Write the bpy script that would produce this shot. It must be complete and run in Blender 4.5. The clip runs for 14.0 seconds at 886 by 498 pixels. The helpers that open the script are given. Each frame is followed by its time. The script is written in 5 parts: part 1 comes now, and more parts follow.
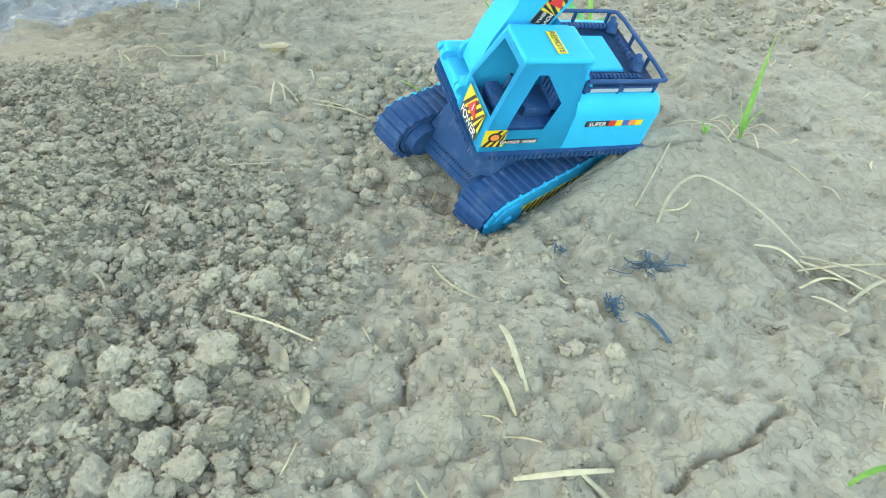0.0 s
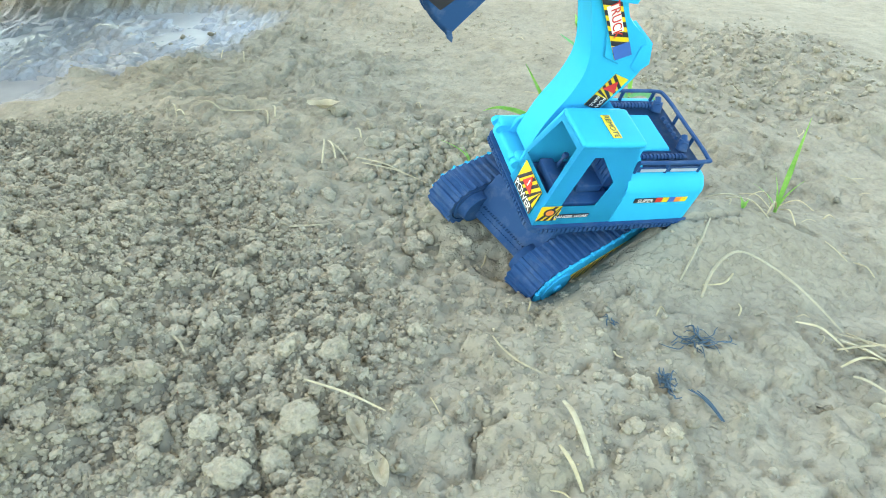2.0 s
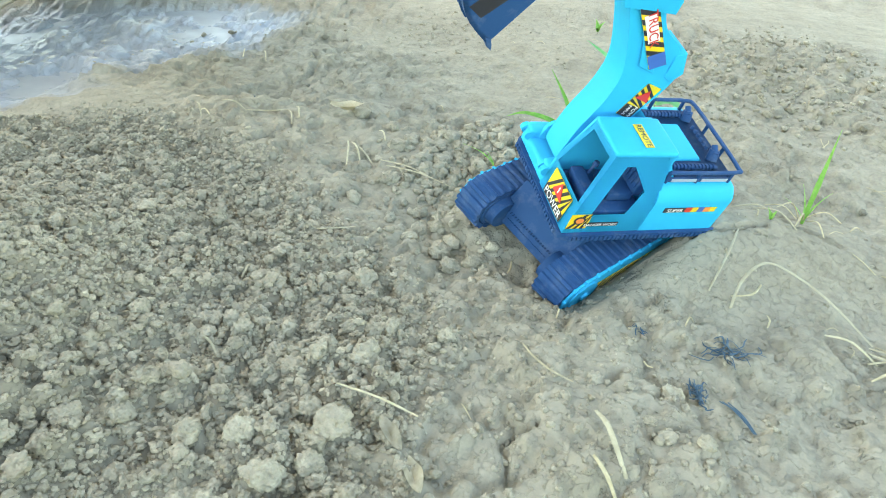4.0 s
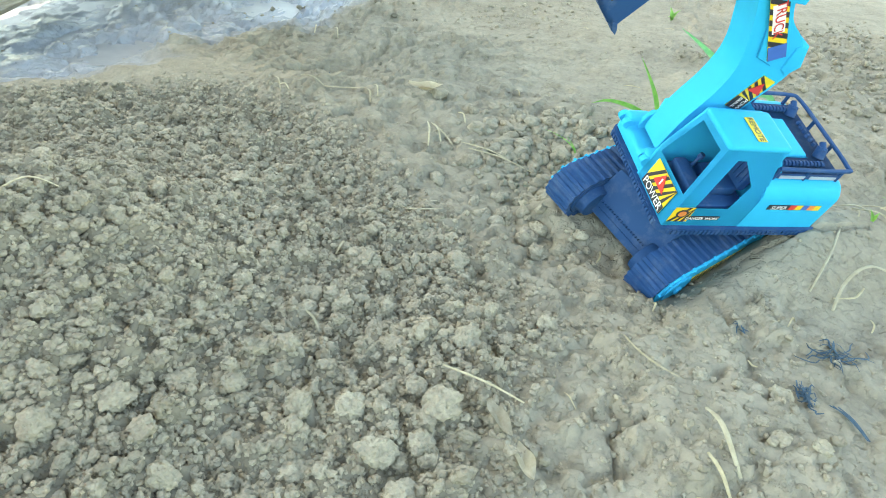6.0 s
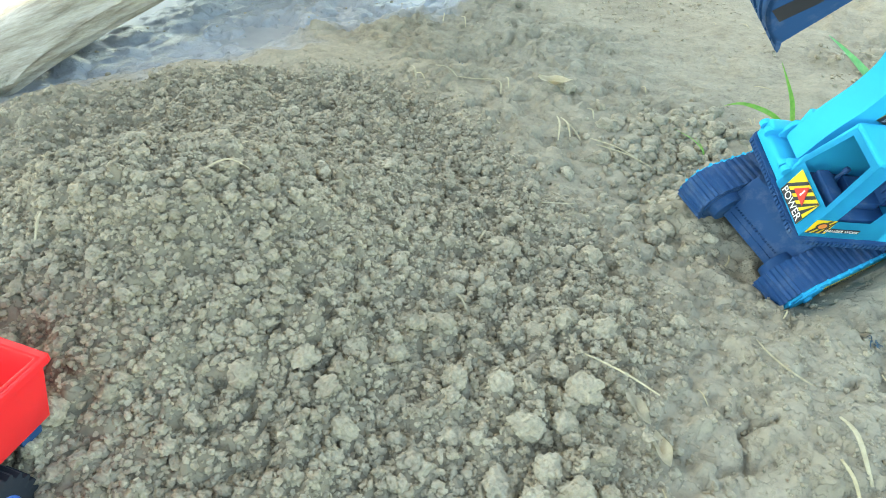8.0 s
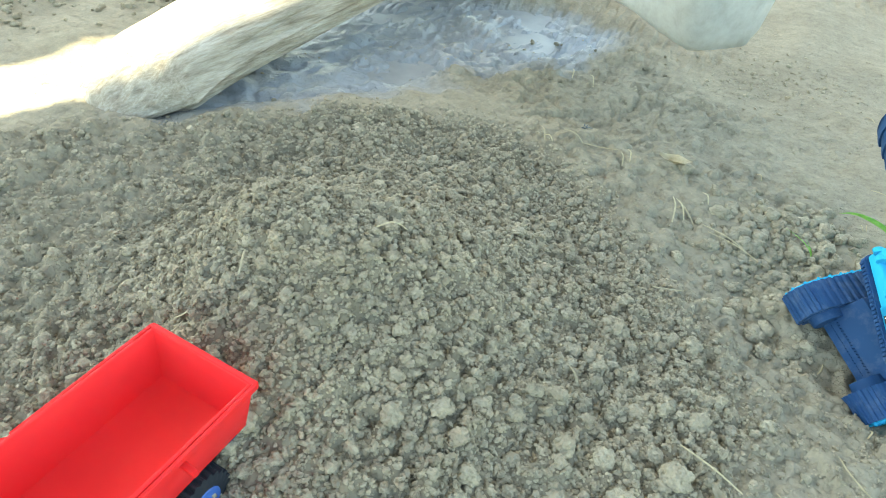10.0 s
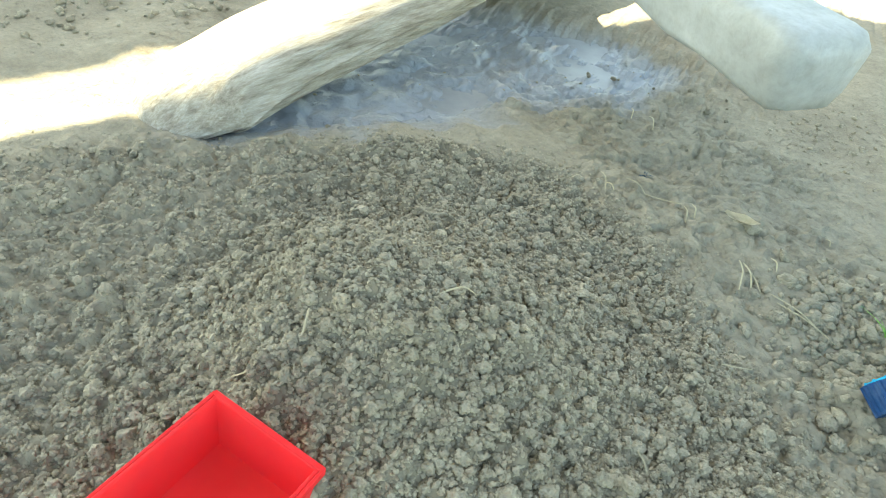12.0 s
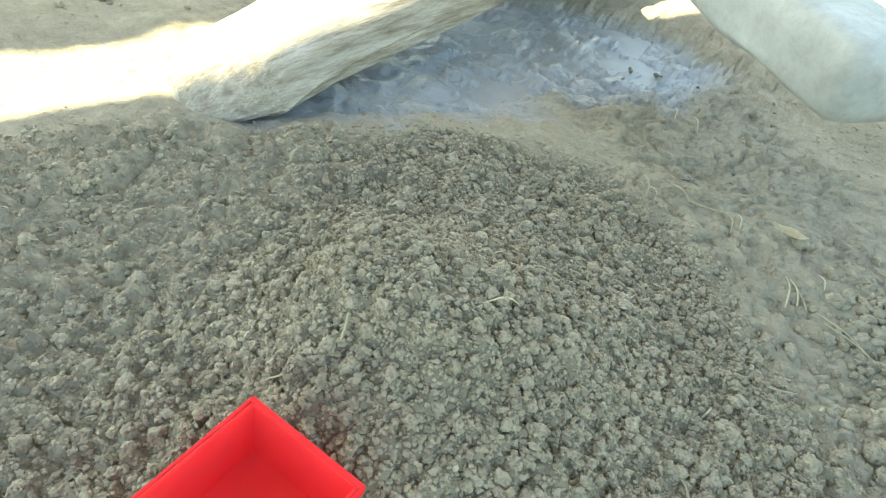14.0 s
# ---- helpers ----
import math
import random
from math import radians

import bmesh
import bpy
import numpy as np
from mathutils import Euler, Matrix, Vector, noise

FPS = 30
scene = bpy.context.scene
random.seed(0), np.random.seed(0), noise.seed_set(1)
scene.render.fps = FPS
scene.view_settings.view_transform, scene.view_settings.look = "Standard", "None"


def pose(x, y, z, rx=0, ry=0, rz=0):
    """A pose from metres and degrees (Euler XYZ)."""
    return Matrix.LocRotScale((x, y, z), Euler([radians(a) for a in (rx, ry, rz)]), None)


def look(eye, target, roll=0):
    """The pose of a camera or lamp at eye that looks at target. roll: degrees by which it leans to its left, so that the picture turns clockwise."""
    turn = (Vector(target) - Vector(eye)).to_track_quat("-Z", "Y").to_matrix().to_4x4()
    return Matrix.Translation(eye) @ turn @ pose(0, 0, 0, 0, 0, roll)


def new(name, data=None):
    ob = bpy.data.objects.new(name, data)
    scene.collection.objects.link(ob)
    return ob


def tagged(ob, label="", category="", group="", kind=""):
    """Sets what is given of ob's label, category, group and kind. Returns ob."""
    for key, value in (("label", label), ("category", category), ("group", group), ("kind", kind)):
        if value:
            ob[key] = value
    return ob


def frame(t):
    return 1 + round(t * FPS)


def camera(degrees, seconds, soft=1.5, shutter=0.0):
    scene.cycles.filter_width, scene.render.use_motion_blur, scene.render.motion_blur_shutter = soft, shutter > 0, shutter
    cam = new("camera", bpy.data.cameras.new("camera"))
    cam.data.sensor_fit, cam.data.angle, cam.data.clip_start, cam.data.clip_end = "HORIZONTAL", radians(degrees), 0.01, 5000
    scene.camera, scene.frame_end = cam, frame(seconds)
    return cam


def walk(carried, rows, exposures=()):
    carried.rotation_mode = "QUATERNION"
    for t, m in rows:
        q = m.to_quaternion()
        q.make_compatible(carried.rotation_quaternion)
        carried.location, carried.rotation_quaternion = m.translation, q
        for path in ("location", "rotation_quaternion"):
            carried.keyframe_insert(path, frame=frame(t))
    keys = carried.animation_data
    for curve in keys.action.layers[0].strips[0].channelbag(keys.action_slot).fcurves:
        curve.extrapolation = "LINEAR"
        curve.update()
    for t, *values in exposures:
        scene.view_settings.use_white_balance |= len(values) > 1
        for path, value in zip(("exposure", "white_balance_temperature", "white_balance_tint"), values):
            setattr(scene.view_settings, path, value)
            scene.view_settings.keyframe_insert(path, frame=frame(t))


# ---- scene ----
cam = camera(69.5, 14.0, soft=1.0)
METRES, EYE, TILT, LEAN, TURN = 0.64, 0.359, -37.77, -0.25, 0.0
ROWS = [
    (0.0, 0.0, 0.0, 0.0, 0.0, 0.0, -0.0),
    (0.5, -0.023, -0.0334, 0.0402, -0.97, 1.63, -1.07),
    (1.0, -0.0351, -0.0503, 0.0605, -0.97, 1.87, -1.44),
    (1.5, -0.0739, -0.0469, 0.0597, 0.06, 1.67, -1.53),
    (2.0, -0.088, -0.0515, 0.0658, -0.01, 2.19, -1.48),
    (4.5, -0.1639, -0.0511, 0.0757, 0.7, 2.08, -3.52),
    (5.0, -0.208, -0.0417, 0.0741, 1.62, 1.64, -4.46),
    (5.5, -0.2267, -0.0451, 0.0706, 2.03, 0.94, -5.44),
    (6.0, -0.2412, -0.0485, 0.0653, 2.41, 0.59, -5.56),
    (6.5, -0.259, -0.0496, 0.0631, 2.87, -0.3, -5.87),
    (7.0, -0.2812, -0.054, 0.0616, 3.69, -0.38, -6.02),
    (7.5, -0.3112, -0.0834, 0.056, 5.06, -0.83, -6.22),
    (8.0, -0.3397, -0.1371, 0.0745, 9.37, -2.39, -9.33),
    (10.5, -0.4834, -0.3318, 0.2064, 16.76, -4.48, -18.57),
    (11.0, -0.5298, -0.3154, 0.2427, 17.12, -4.03, -19.77),
    (11.5, -0.5675, -0.3018, 0.2568, 17.43, -4.52, -20.63),
    (12.0, -0.5924, -0.2889, 0.2576, 17.66, -5.21, -21.43),
    (12.5, -0.6098, -0.2909, 0.2688, 17.65, -5.96, -22.27),
    (13.0, -0.6147, -0.2844, 0.2473, 17.47, -7.24, -22.62),
    (13.5, -0.6559, -0.2766, 0.2915, 18.87, -6.35, -23.99),
    (14.0, -0.6697, -0.2662, 0.2742, 19.24, -7.67, -24.2),
]
EXPOSURES = [(0.0, 2.96, 9200, -3), (2.0, 3.04, 9200, -3), (5.0, 3.05, 9200, -3), (6.5, 2.94, 9200, -4), (8.2, 2.94, 9200, -5), (10.4, 2.68, 9200, -6), (14.0, 2.56, 9200, -6)]
walk(cam, [(t, pose(0, 0, EYE, TILT, LEAN, TURN) @ pose(METRES * x, METRES * y, METRES * z, 90 + pitch, roll, yaw)) for t, x, y, z, yaw, pitch, roll in ROWS], EXPOSURES)


# ---- light: open sky, and a low sun held off by two added panels on the far side ----
SUN = Vector((-0.45, 0.25, 0.86)).normalized()
world = bpy.data.worlds.new("sky")
scene.world = world
world.use_nodes = True
wn = world.node_tree.nodes
sky = wn.new("ShaderNodeTexSky")
sky.sky_type, sky.sun_disc = "NISHITA", False
sky.sun_elevation, sky.sun_rotation = math.asin(SUN.z), math.atan2(SUN.x, SUN.y)
wn["Background"].inputs["Strength"].default_value = 0.15
world.node_tree.links.new(sky.outputs[0], wn["Background"].inputs["Color"])
sun_data = bpy.data.lights.new("sun", "SUN")
sun_data.energy, sun_data.angle, sun_data.color = 4.5, radians(0.5), (1.0, 0.94, 0.84)
sun = new("sun", sun_data)
sun.matrix_world = look(SUN * 20, (0, 0, 0))


# ---- materials ----
def material(name, rough=0.6, metal=0.0):
    m = bpy.data.materials.new(name)
    m.use_nodes = True
    n, l = m.node_tree.nodes, m.node_tree.links
    b = n["Principled BSDF"]
    b.inputs["Roughness"].default_value, b.inputs["Metallic"].default_value = rough, metal
    return m, n, l, b


def noise_node(n, l, scale, detail=4.0, rough=0.55, vec=None):
    t = n.new("ShaderNodeTexNoise")
    t.inputs["Scale"].default_value, t.inputs["Detail"].default_value, t.inputs["Roughness"].default_value = scale, detail, rough
    if vec is not None:
        l.new(vec, t.inputs["Vector"])
    return t


def ramp_node(n, l, fac, stops):
    r = n.new("ShaderNodeValToRGB")
    e = r.color_ramp.elements
    while len(e) < len(stops):
        e.new(0.5)
    for k, (p, c) in zip(e, stops):
        k.position, k.color = p, (*c, 1)
    l.new(fac, r.inputs["Fac"])
    return r


def mix_node(n, l, fac, a, b, kind="MIX"):
    m = n.new("ShaderNodeMix")
    m.data_type, m.blend_type = "RGBA", kind
    for sock, v in ((m.inputs[0], fac), (m.inputs[6], a), (m.inputs[7], b)):
        if isinstance(v, (int, float)):
            sock.default_value = v
        elif isinstance(v, tuple):
            sock.default_value = (*v, 1)
        else:
            l.new(v, sock)
    return m.outputs[2]


def bump_node(n, l, height, strength, distance, before=None):
    b = n.new("ShaderNodeBump")
    b.inputs["Strength"].default_value, b.inputs["Distance"].default_value = strength, distance
    l.new(height, b.inputs["Height"])
    if before is not None:
        l.new(before, b.inputs["Normal"])
    return b.outputs[0]


def soil_material(name, dry, damp_shade, ground=False):
    m, n, l, b = material(name, 0.95)
    at = n.new("ShaderNodeNewGeometry").outputs["Position"]
    big = noise_node(n, l, 5.0, 5, 0.6, at)
    rough_by = 0.5 if ground else 1.0
    fine = noise_node(n, l, 160.0, 6, 0.7, at)
    mid = noise_node(n, l, 34.0, 6, 0.65, at)
    tone = ramp_node(n, l, mid.outputs["Fac"], [(0.30, tuple(c * 0.80 for c in dry)), (0.70, tuple(c * 1.12 for c in dry))])
    low = 0.84 if ground else 0.72
    grain = ramp_node(n, l, fine.outputs["Fac"], [(0.30, (low, low, low + 0.02)), (0.72, (1.12, 1.11, 1.08))])
    col = mix_node(n, l, 1.0, tone.outputs[0], grain.outputs[0], "MULTIPLY")
    patch = ramp_node(n, l, big.outputs["Fac"], [(0.38, (0.0, 0.0, 0.0)), (0.66, (1, 1, 1))])
    wet = mix_node(n, l, 0.7, col, damp_shade, "MIX")
    if ground:
        # moist subsoil tone that also paints shade into the gaps between crumbs
        a = n.new("ShaderNodeAttribute")
        a.attribute_name = "damp_shade"
        f = n.new("ShaderNodeMath")
        f.operation, f.use_clamp = "MULTIPLY_ADD", True
        l.new(patch.outputs[0], f.inputs[0])
        f.inputs[1].default_value = 0.30
        l.new(a.outputs["Fac"], f.inputs[2])
        col = mix_node(n, l, f.outputs[0], col, wet)
        # shiny where the mud is still wet
        w = n.new("ShaderNodeAttribute")
        w.attribute_name = "mud"
        r = n.new("ShaderNodeMapRange")
        l.new(w.outputs["Fac"], r.inputs[0])
        r.inputs[3].default_value, r.inputs[4].default_value = 0.95, 0.22
        l.new(r.outputs[0], b.inputs["Roughness"])
        # bluish tone puts the sky's reflection into the wet mud's colour
        col = mix_node(n, l, w.outputs["Fac"], col, (0.30, 0.325, 0.36))
    else:
        info = n.new("ShaderNodeNewGeometry").outputs["Random Per Island"]
        each = ramp_node(n, l, info, [(0.0, (0.80, 0.79, 0.77)), (0.4, (0.95, 0.95, 0.95)), (1.0, (1.04, 1.04, 1.03))])
        col = mix_node(n, l, patch.outputs[0], col, wet)
        col = mix_node(n, l, 1.0, col, each.outputs[0], "MULTIPLY")
    l.new(col, b.inputs["Base Color"])
    h = bump_node(n, l, mid.outputs["Fac"], 0.45 if ground else 0.8, 0.007 * (0.4 + 0.6 * rough_by))
    h = bump_node(n, l, fine.outputs["Fac"], 1.0 * rough_by, 0.0032 * rough_by, h)
    if ground:
        v = n.new("ShaderNodeTexVoronoi")
        v.feature = "DISTANCE_TO_EDGE"
        v.inputs["Scale"].default_value = 13.0
        warp = noise_node(n, l, 22.0, 4, 0.6, at)
        add = n.new("ShaderNodeVectorMath")
        add.operation = "MULTIPLY_ADD"
        l.new(warp.outputs["Color"], add.inputs[0])
        add.inputs[1].default_value = (0.09, 0.09, 0.09)
        l.new(at, add.inputs[2])
        l.new(add.outputs[0], v.inputs["Vector"])
        c = ramp_node(n, l, v.outputs["Distance"], [(0.0, (0, 0, 0)), (0.018, (1, 1, 1))])
        some = ramp_node(n, l, noise_node(n, l, 3.3, 3, 0.5, at).outputs["Fac"], [(0.50, (0, 0, 0)), (0.60, (1, 1, 1))])
        line = mix_node(n, l, some.outputs[0], (1.0, 1.0, 1.0), c.outputs[0])
        h = bump_node(n, l, line, 0.4, 0.003, h)
        flake = noise_node(n, l, 75.0, 5, 0.62, at)
        step = ramp_node(n, l, flake.outputs["Fac"], [(0.47, (0, 0, 0)), (0.53, (1, 1, 1))])
        h = bump_node(n, l, step.outputs[0], 0.6, 0.0024, h)
        pit = ramp_node(n, l, noise_node(n, l, 48.0, 3, 0.5, at).outputs["Fac"], [(0.27, (0, 0, 0)), (0.35, (1, 1, 1))])
        h = bump_node(n, l, pit.outputs[0], 0.7, 0.005, h)
    if not ground:
        grit = n.new("ShaderNodeTexVoronoi")
        grit.inputs["Scale"].default_value = 260.0
        l.new(at, grit.inputs["Vector"])
        h = bump_node(n, l, grit.outputs["Distance"], 0.6, -0.0024, h)
    l.new(h, b.inputs["Normal"])
    b.inputs["Specular IOR Level"].default_value = 0.15
    return m


def plastic(name, colour, rough=0.42, dust=0.25, tint=(0.34, 0.30, 0.23), through_light=0.0):
    m, n, l, b = material(name, rough)
    at = n.new("ShaderNodeTexCoord").outputs["Object"]
    stain = noise_node(n, l, 45.0, 6, 0.7, at)
    d = ramp_node(n, l, stain.outputs["Fac"], [(0.50, (0, 0, 0)), (0.85, (dust, dust, dust))])
    vary = ramp_node(n, l, noise_node(n, l, 14.0, 3, 0.5, at).outputs["Fac"], [(0.3, tuple(c * 0.93 for c in colour)), (0.7, tuple(min(1, c * 1.05) for c in colour))])
    col = mix_node(n, l, d.outputs[0], vary.outputs[0], tint)
    l.new(col, b.inputs["Base Color"])
    r = n.new("ShaderNodeMapRange")
    l.new(stain.outputs["Fac"], r.inputs[0])
    r.inputs[3].default_value, r.inputs[4].default_value = rough - 0.08, rough + 0.2
    l.new(r.outputs[0], b.inputs["Roughness"])
    b.inputs["Specular IOR Level"].default_value = 0.10
    scratch = noise_node(n, l, 420.0, 3, 0.6, at)
    l.new(bump_node(n, l, scratch.outputs["Fac"], 0.12, 0.0006), b.inputs["Normal"])
    if through_light:
        b.inputs["Subsurface Weight"].default_value = through_light
        b.inputs["Subsurface Radius"].default_value = colour
        b.inputs["Subsurface Scale"].default_value = 0.004
    return m


def flat_print(name, colour, rough=0.4):
    m, n, l, b = material(name, rough)
    at = n.new("ShaderNodeTexCoord").outputs["Object"]
    t = noise_node(n, l, 90.0, 4, 0.6, at)
    c = ramp_node(n, l, t.outputs["Fac"], [(0.3, tuple(v * 0.88 for v in colour)), (0.7, colour)])
    l.new(c.outputs[0], b.inputs["Base Color"])
    return m


def straw_material(name, a, c):
    m, n, l, b = material(name, 0.7)
    info = n.new("ShaderNodeObjectInfo").outputs["Random"]
    at = n.new("ShaderNodeTexCoord").outputs["Object"]
    t = noise_node(n, l, 110.0, 5, 0.7, at)
    one = ramp_node(n, l, t.outputs["Fac"], [(0.3, a), (0.7, c)])
    each = ramp_node(n, l, info, [(0.0, (0.8, 0.8, 0.8)), (1.0, (1.15, 1.12, 1.05))])
    l.new(mix_node(n, l, 1.0, one.outputs[0], each.outputs[0], "MULTIPLY"), b.inputs["Base Color"])
    l.new(bump_node(n, l, t.outputs["Fac"], 0.4, 0.0008), b.inputs["Normal"])
    return m


def wood_material():
    m, n, l, b = material("weathered_wood", 0.8)
    at = n.new("ShaderNodeTexCoord").outputs["Object"]
    mp = n.new("ShaderNodeMapping")
    mp.inputs["Scale"].default_value = (1.0, 9.0, 9.0)
    l.new(at, mp.inputs["Vector"])
    g = noise_node(n, l, 6.0, 8, 0.7, mp.outputs[0])
    f = noise_node(n, l, 30.0, 5, 0.7, mp.outputs[0])
    c = ramp_node(n, l, g.outputs["Fac"], [(0.30, (0.20, 0.165, 0.125)), (0.50, (0.44, 0.40, 0.34)), (0.72, (0.60, 0.57, 0.52))])
    k = ramp_node(n, l, f.outputs["Fac"], [(0.30, (0.66, 0.64, 0.60)), (0.62, (1.0, 1.0, 1.0))])
    l.new(mix_node(n, l, 1.0, c.outputs[0], k.outputs[0], "MULTIPLY"), b.inputs["Base Color"])
    h = bump_node(n, l, g.outputs["Fac"], 0.7, 0.012)
    l.new(bump_node(n, l, f.outputs["Fac"], 0.6, 0.004, h), b.inputs["Normal"])
    return m


def bleached_material():
    m, n, l, b = material("bleached_wood", 0.6)
    at = n.new("ShaderNodeNewGeometry").outputs["Position"]
    g = noise_node(n, l, 7.0, 6, 0.6, at)
    f = noise_node(n, l, 60.0, 6, 0.7, at)
    c = ramp_node(n, l, g.outputs["Fac"], [(0.32, (0.29, 0.305, 0.30)), (0.66, (0.44, 0.46, 0.465))])
    k = ramp_node(n, l, f.outputs["Fac"], [(0.25, (0.82, 0.81, 0.78)), (0.6, (1.0, 1.0, 1.0))])
    l.new(mix_node(n, l, 1.0, c.outputs[0], k.outputs[0], "MULTIPLY"), b.inputs["Base Color"])
    h = bump_node(n, l, g.outputs["Fac"], 0.4, 0.012)
    l.new(bump_node(n, l, f.outputs["Fac"], 0.5, 0.002, h), b.inputs["Normal"])
    return m


def water_material():
    m, n, l, b = material("muddy_water", 0.42)
    at = n.new("ShaderNodeNewGeometry").outputs["Position"]
    t = noise_node(n, l, 9.0, 4, 0.6, at)
    # pale blue-grey base: reflected sky painted into the silty water
    c = ramp_node(n, l, t.outputs["Fac"], [(0.35, (0.24, 0.255, 0.27)), (0.7, (0.33, 0.345, 0.36))])
    l.new(c.outputs[0], b.inputs["Base Color"])
    l.new(bump_node(n, l, noise_node(n, l, 26.0, 3, 0.5, at).outputs["Fac"], 0.12, 0.004), b.inputs["Normal"])
    b.inputs["IOR"].default_value = 1.33
    b.inputs["Specular IOR Level"].default_value = 0.55
    return m


DRY, DAMP_SHADE = (0.326, 0.290, 0.224), (0.125, 0.108, 0.080)
M_GROUND = soil_material("dried_mud", DRY, DAMP_SHADE, True)
M_CRUMB = soil_material("loose_soil", (0.455, 0.405, 0.312), (0.350, 0.306, 0.234))
M_CYAN = plastic("cyan_plastic", (0.0, 0.385, 0.65), 0.50, 0.04, (0.02, 0.40, 0.58))
M_NAVY = plastic("navy_plastic", (0.016, 0.062, 0.165), 0.46, 0.55, (0.14, 0.19, 0.26))
M_RED = plastic("red_plastic", (0.78, 0.028, 0.036), 0.36, 0.12, (0.62, 0.12, 0.06), 0.2)
M_BLACK = plastic("black_plastic", (0.022, 0.026, 0.034), 0.5, 0.3, (0.16, 0.14, 0.12))
M_YELLOW, M_INK = flat_print("yellow_print", (0.78, 0.55, 0.03)), flat_print("black_print", (0.02, 0.022, 0.03))
M_WHITE, M_SIGNRED = flat_print("white_print", (0.80, 0.80, 0.78)), flat_print("red_print", (0.62, 0.035, 0.03))
M_PALEGREY = flat_print("pale_grey_print", (0.34, 0.40, 0.46))
M_ORANGE, M_BLUE = flat_print("orange_print", (0.80, 0.24, 0.06)), flat_print("blue_print", (0.03, 0.12, 0.42))
M_STRAW = straw_material("dry_straw", (0.34, 0.28, 0.165), (0.50, 0.43, 0.29))
M_PALE = straw_material("pale_dry_leaf", (0.33, 0.285, 0.19), (0.47, 0.42, 0.30))
M_LEAF = straw_material("bleached_leaf", (0.44, 0.39, 0.29), (0.60, 0.55, 0.44))
M_GRASS = straw_material("grass_blade", (0.17, 0.42, 0.09), (0.36, 0.58, 0.16))
M_JADE = straw_material("broad_grass_blade", (0.16, 0.46, 0.21), (0.28, 0.60, 0.30))
M_FIBRE = straw_material("blue_fibre", (0.016, 0.042, 0.068), (0.050, 0.110, 0.170))
M_WOOD, M_BLEACHED, M_WATER = wood_material(), bleached_material(), water_material()
M_SHADE_PANEL = flat_print("grey_shade_panel", (0.30, 0.30, 0.31), 0.7)


# ---- small tools for meshes ----
def mesh_of(name, bm, mat, smooth=None):
    me = bpy.data.meshes.new(name)
    bmesh.ops.recalc_face_normals(bm, faces=bm.faces)
    bm.to_mesh(me)
    bm.free()
    for one in mat if isinstance(mat, (list, tuple)) else [mat]:
        me.materials.append(one)
    if smooth is not None:
        me.polygons.foreach_set("use_smooth", [True] * len(me.polygons))
        me.set_sharp_from_angle(angle=radians(smooth))
    return me


def part(name, bm, mat, parent, label="", smooth=40):
    ob = new(name, mesh_of(name, bm, mat, smooth))
    ob.parent = parent
    return tagged(ob, label)


def box(bm, lo, hi, m=None, bevel=0.0, segments=2):
    c = [(a + b) / 2 for a, b in zip(lo, hi)]
    s = [b - a for a, b in zip(lo, hi)]
    mat = Matrix.LocRotScale(c, None, s)
    got = bmesh.ops.create_cube(bm, size=1, matrix=mat)["verts"]
    if bevel:
        es = list({e for v in got for e in v.link_edges})
        r = bmesh.ops.bevel(bm, geom=es, offset=bevel, segments=segments, affect="EDGES", profile=0.6)
        got = list({v for f in r["faces"] for v in f.verts} | {v for v in got if v.is_valid})
    if m is not None:
        bmesh.ops.transform(bm, matrix=m, verts=got)
    return got


def cyl(bm, r1, r2, a, b, n=20):
    a, b = Vector(a), Vector(b)
    m = Matrix.Translation((a + b) / 2) @ (b - a).to_track_quat("Z", "Y").to_matrix().to_4x4()
    return bmesh.ops.create_cone(bm, cap_ends=True, segments=n, radius1=r1, radius2=r2, depth=(b - a).length, matrix=m)["verts"]


def slab(bm, outline, y0, y1, bevel=0.0, segments=2):
    """A plate: an outline of (x, z) drawn through from y0 to y1."""
    lo = [bm.verts.new((x, y0, z)) for x, z in outline]
    hi = [bm.verts.new((x, y1, z)) for x, z in outline]
    k = len(outline)
    fs = [bm.faces.new(lo), bm.faces.new(hi[::-1])]
    fs += [bm.faces.new((lo[i], hi[i], hi[(i + 1) % k], lo[(i + 1) % k])) for i in range(k)]
    if bevel:
        rim = [e for e in fs[0].edges] + [e for e in fs[1].edges]
        bmesh.ops.bevel(bm, geom=rim, offset=bevel, segments=segments, affect="EDGES", profile=0.6)
    return lo + hi


def ring_panel(bm, outer, inner, thick):
    """A panel with an opening in it: two loops of equal length, given thickness."""
    o, i = [bm.verts.new(p) for p in outer], [bm.verts.new(p) for p in inner]
    k = len(o)
    fs = [bm.faces.new((o[a], o[(a + 1) % k], i[(a + 1) % k], i[a])) for a in range(k)]
    bmesh.ops.solidify(bm, geom=fs, thickness=thick)


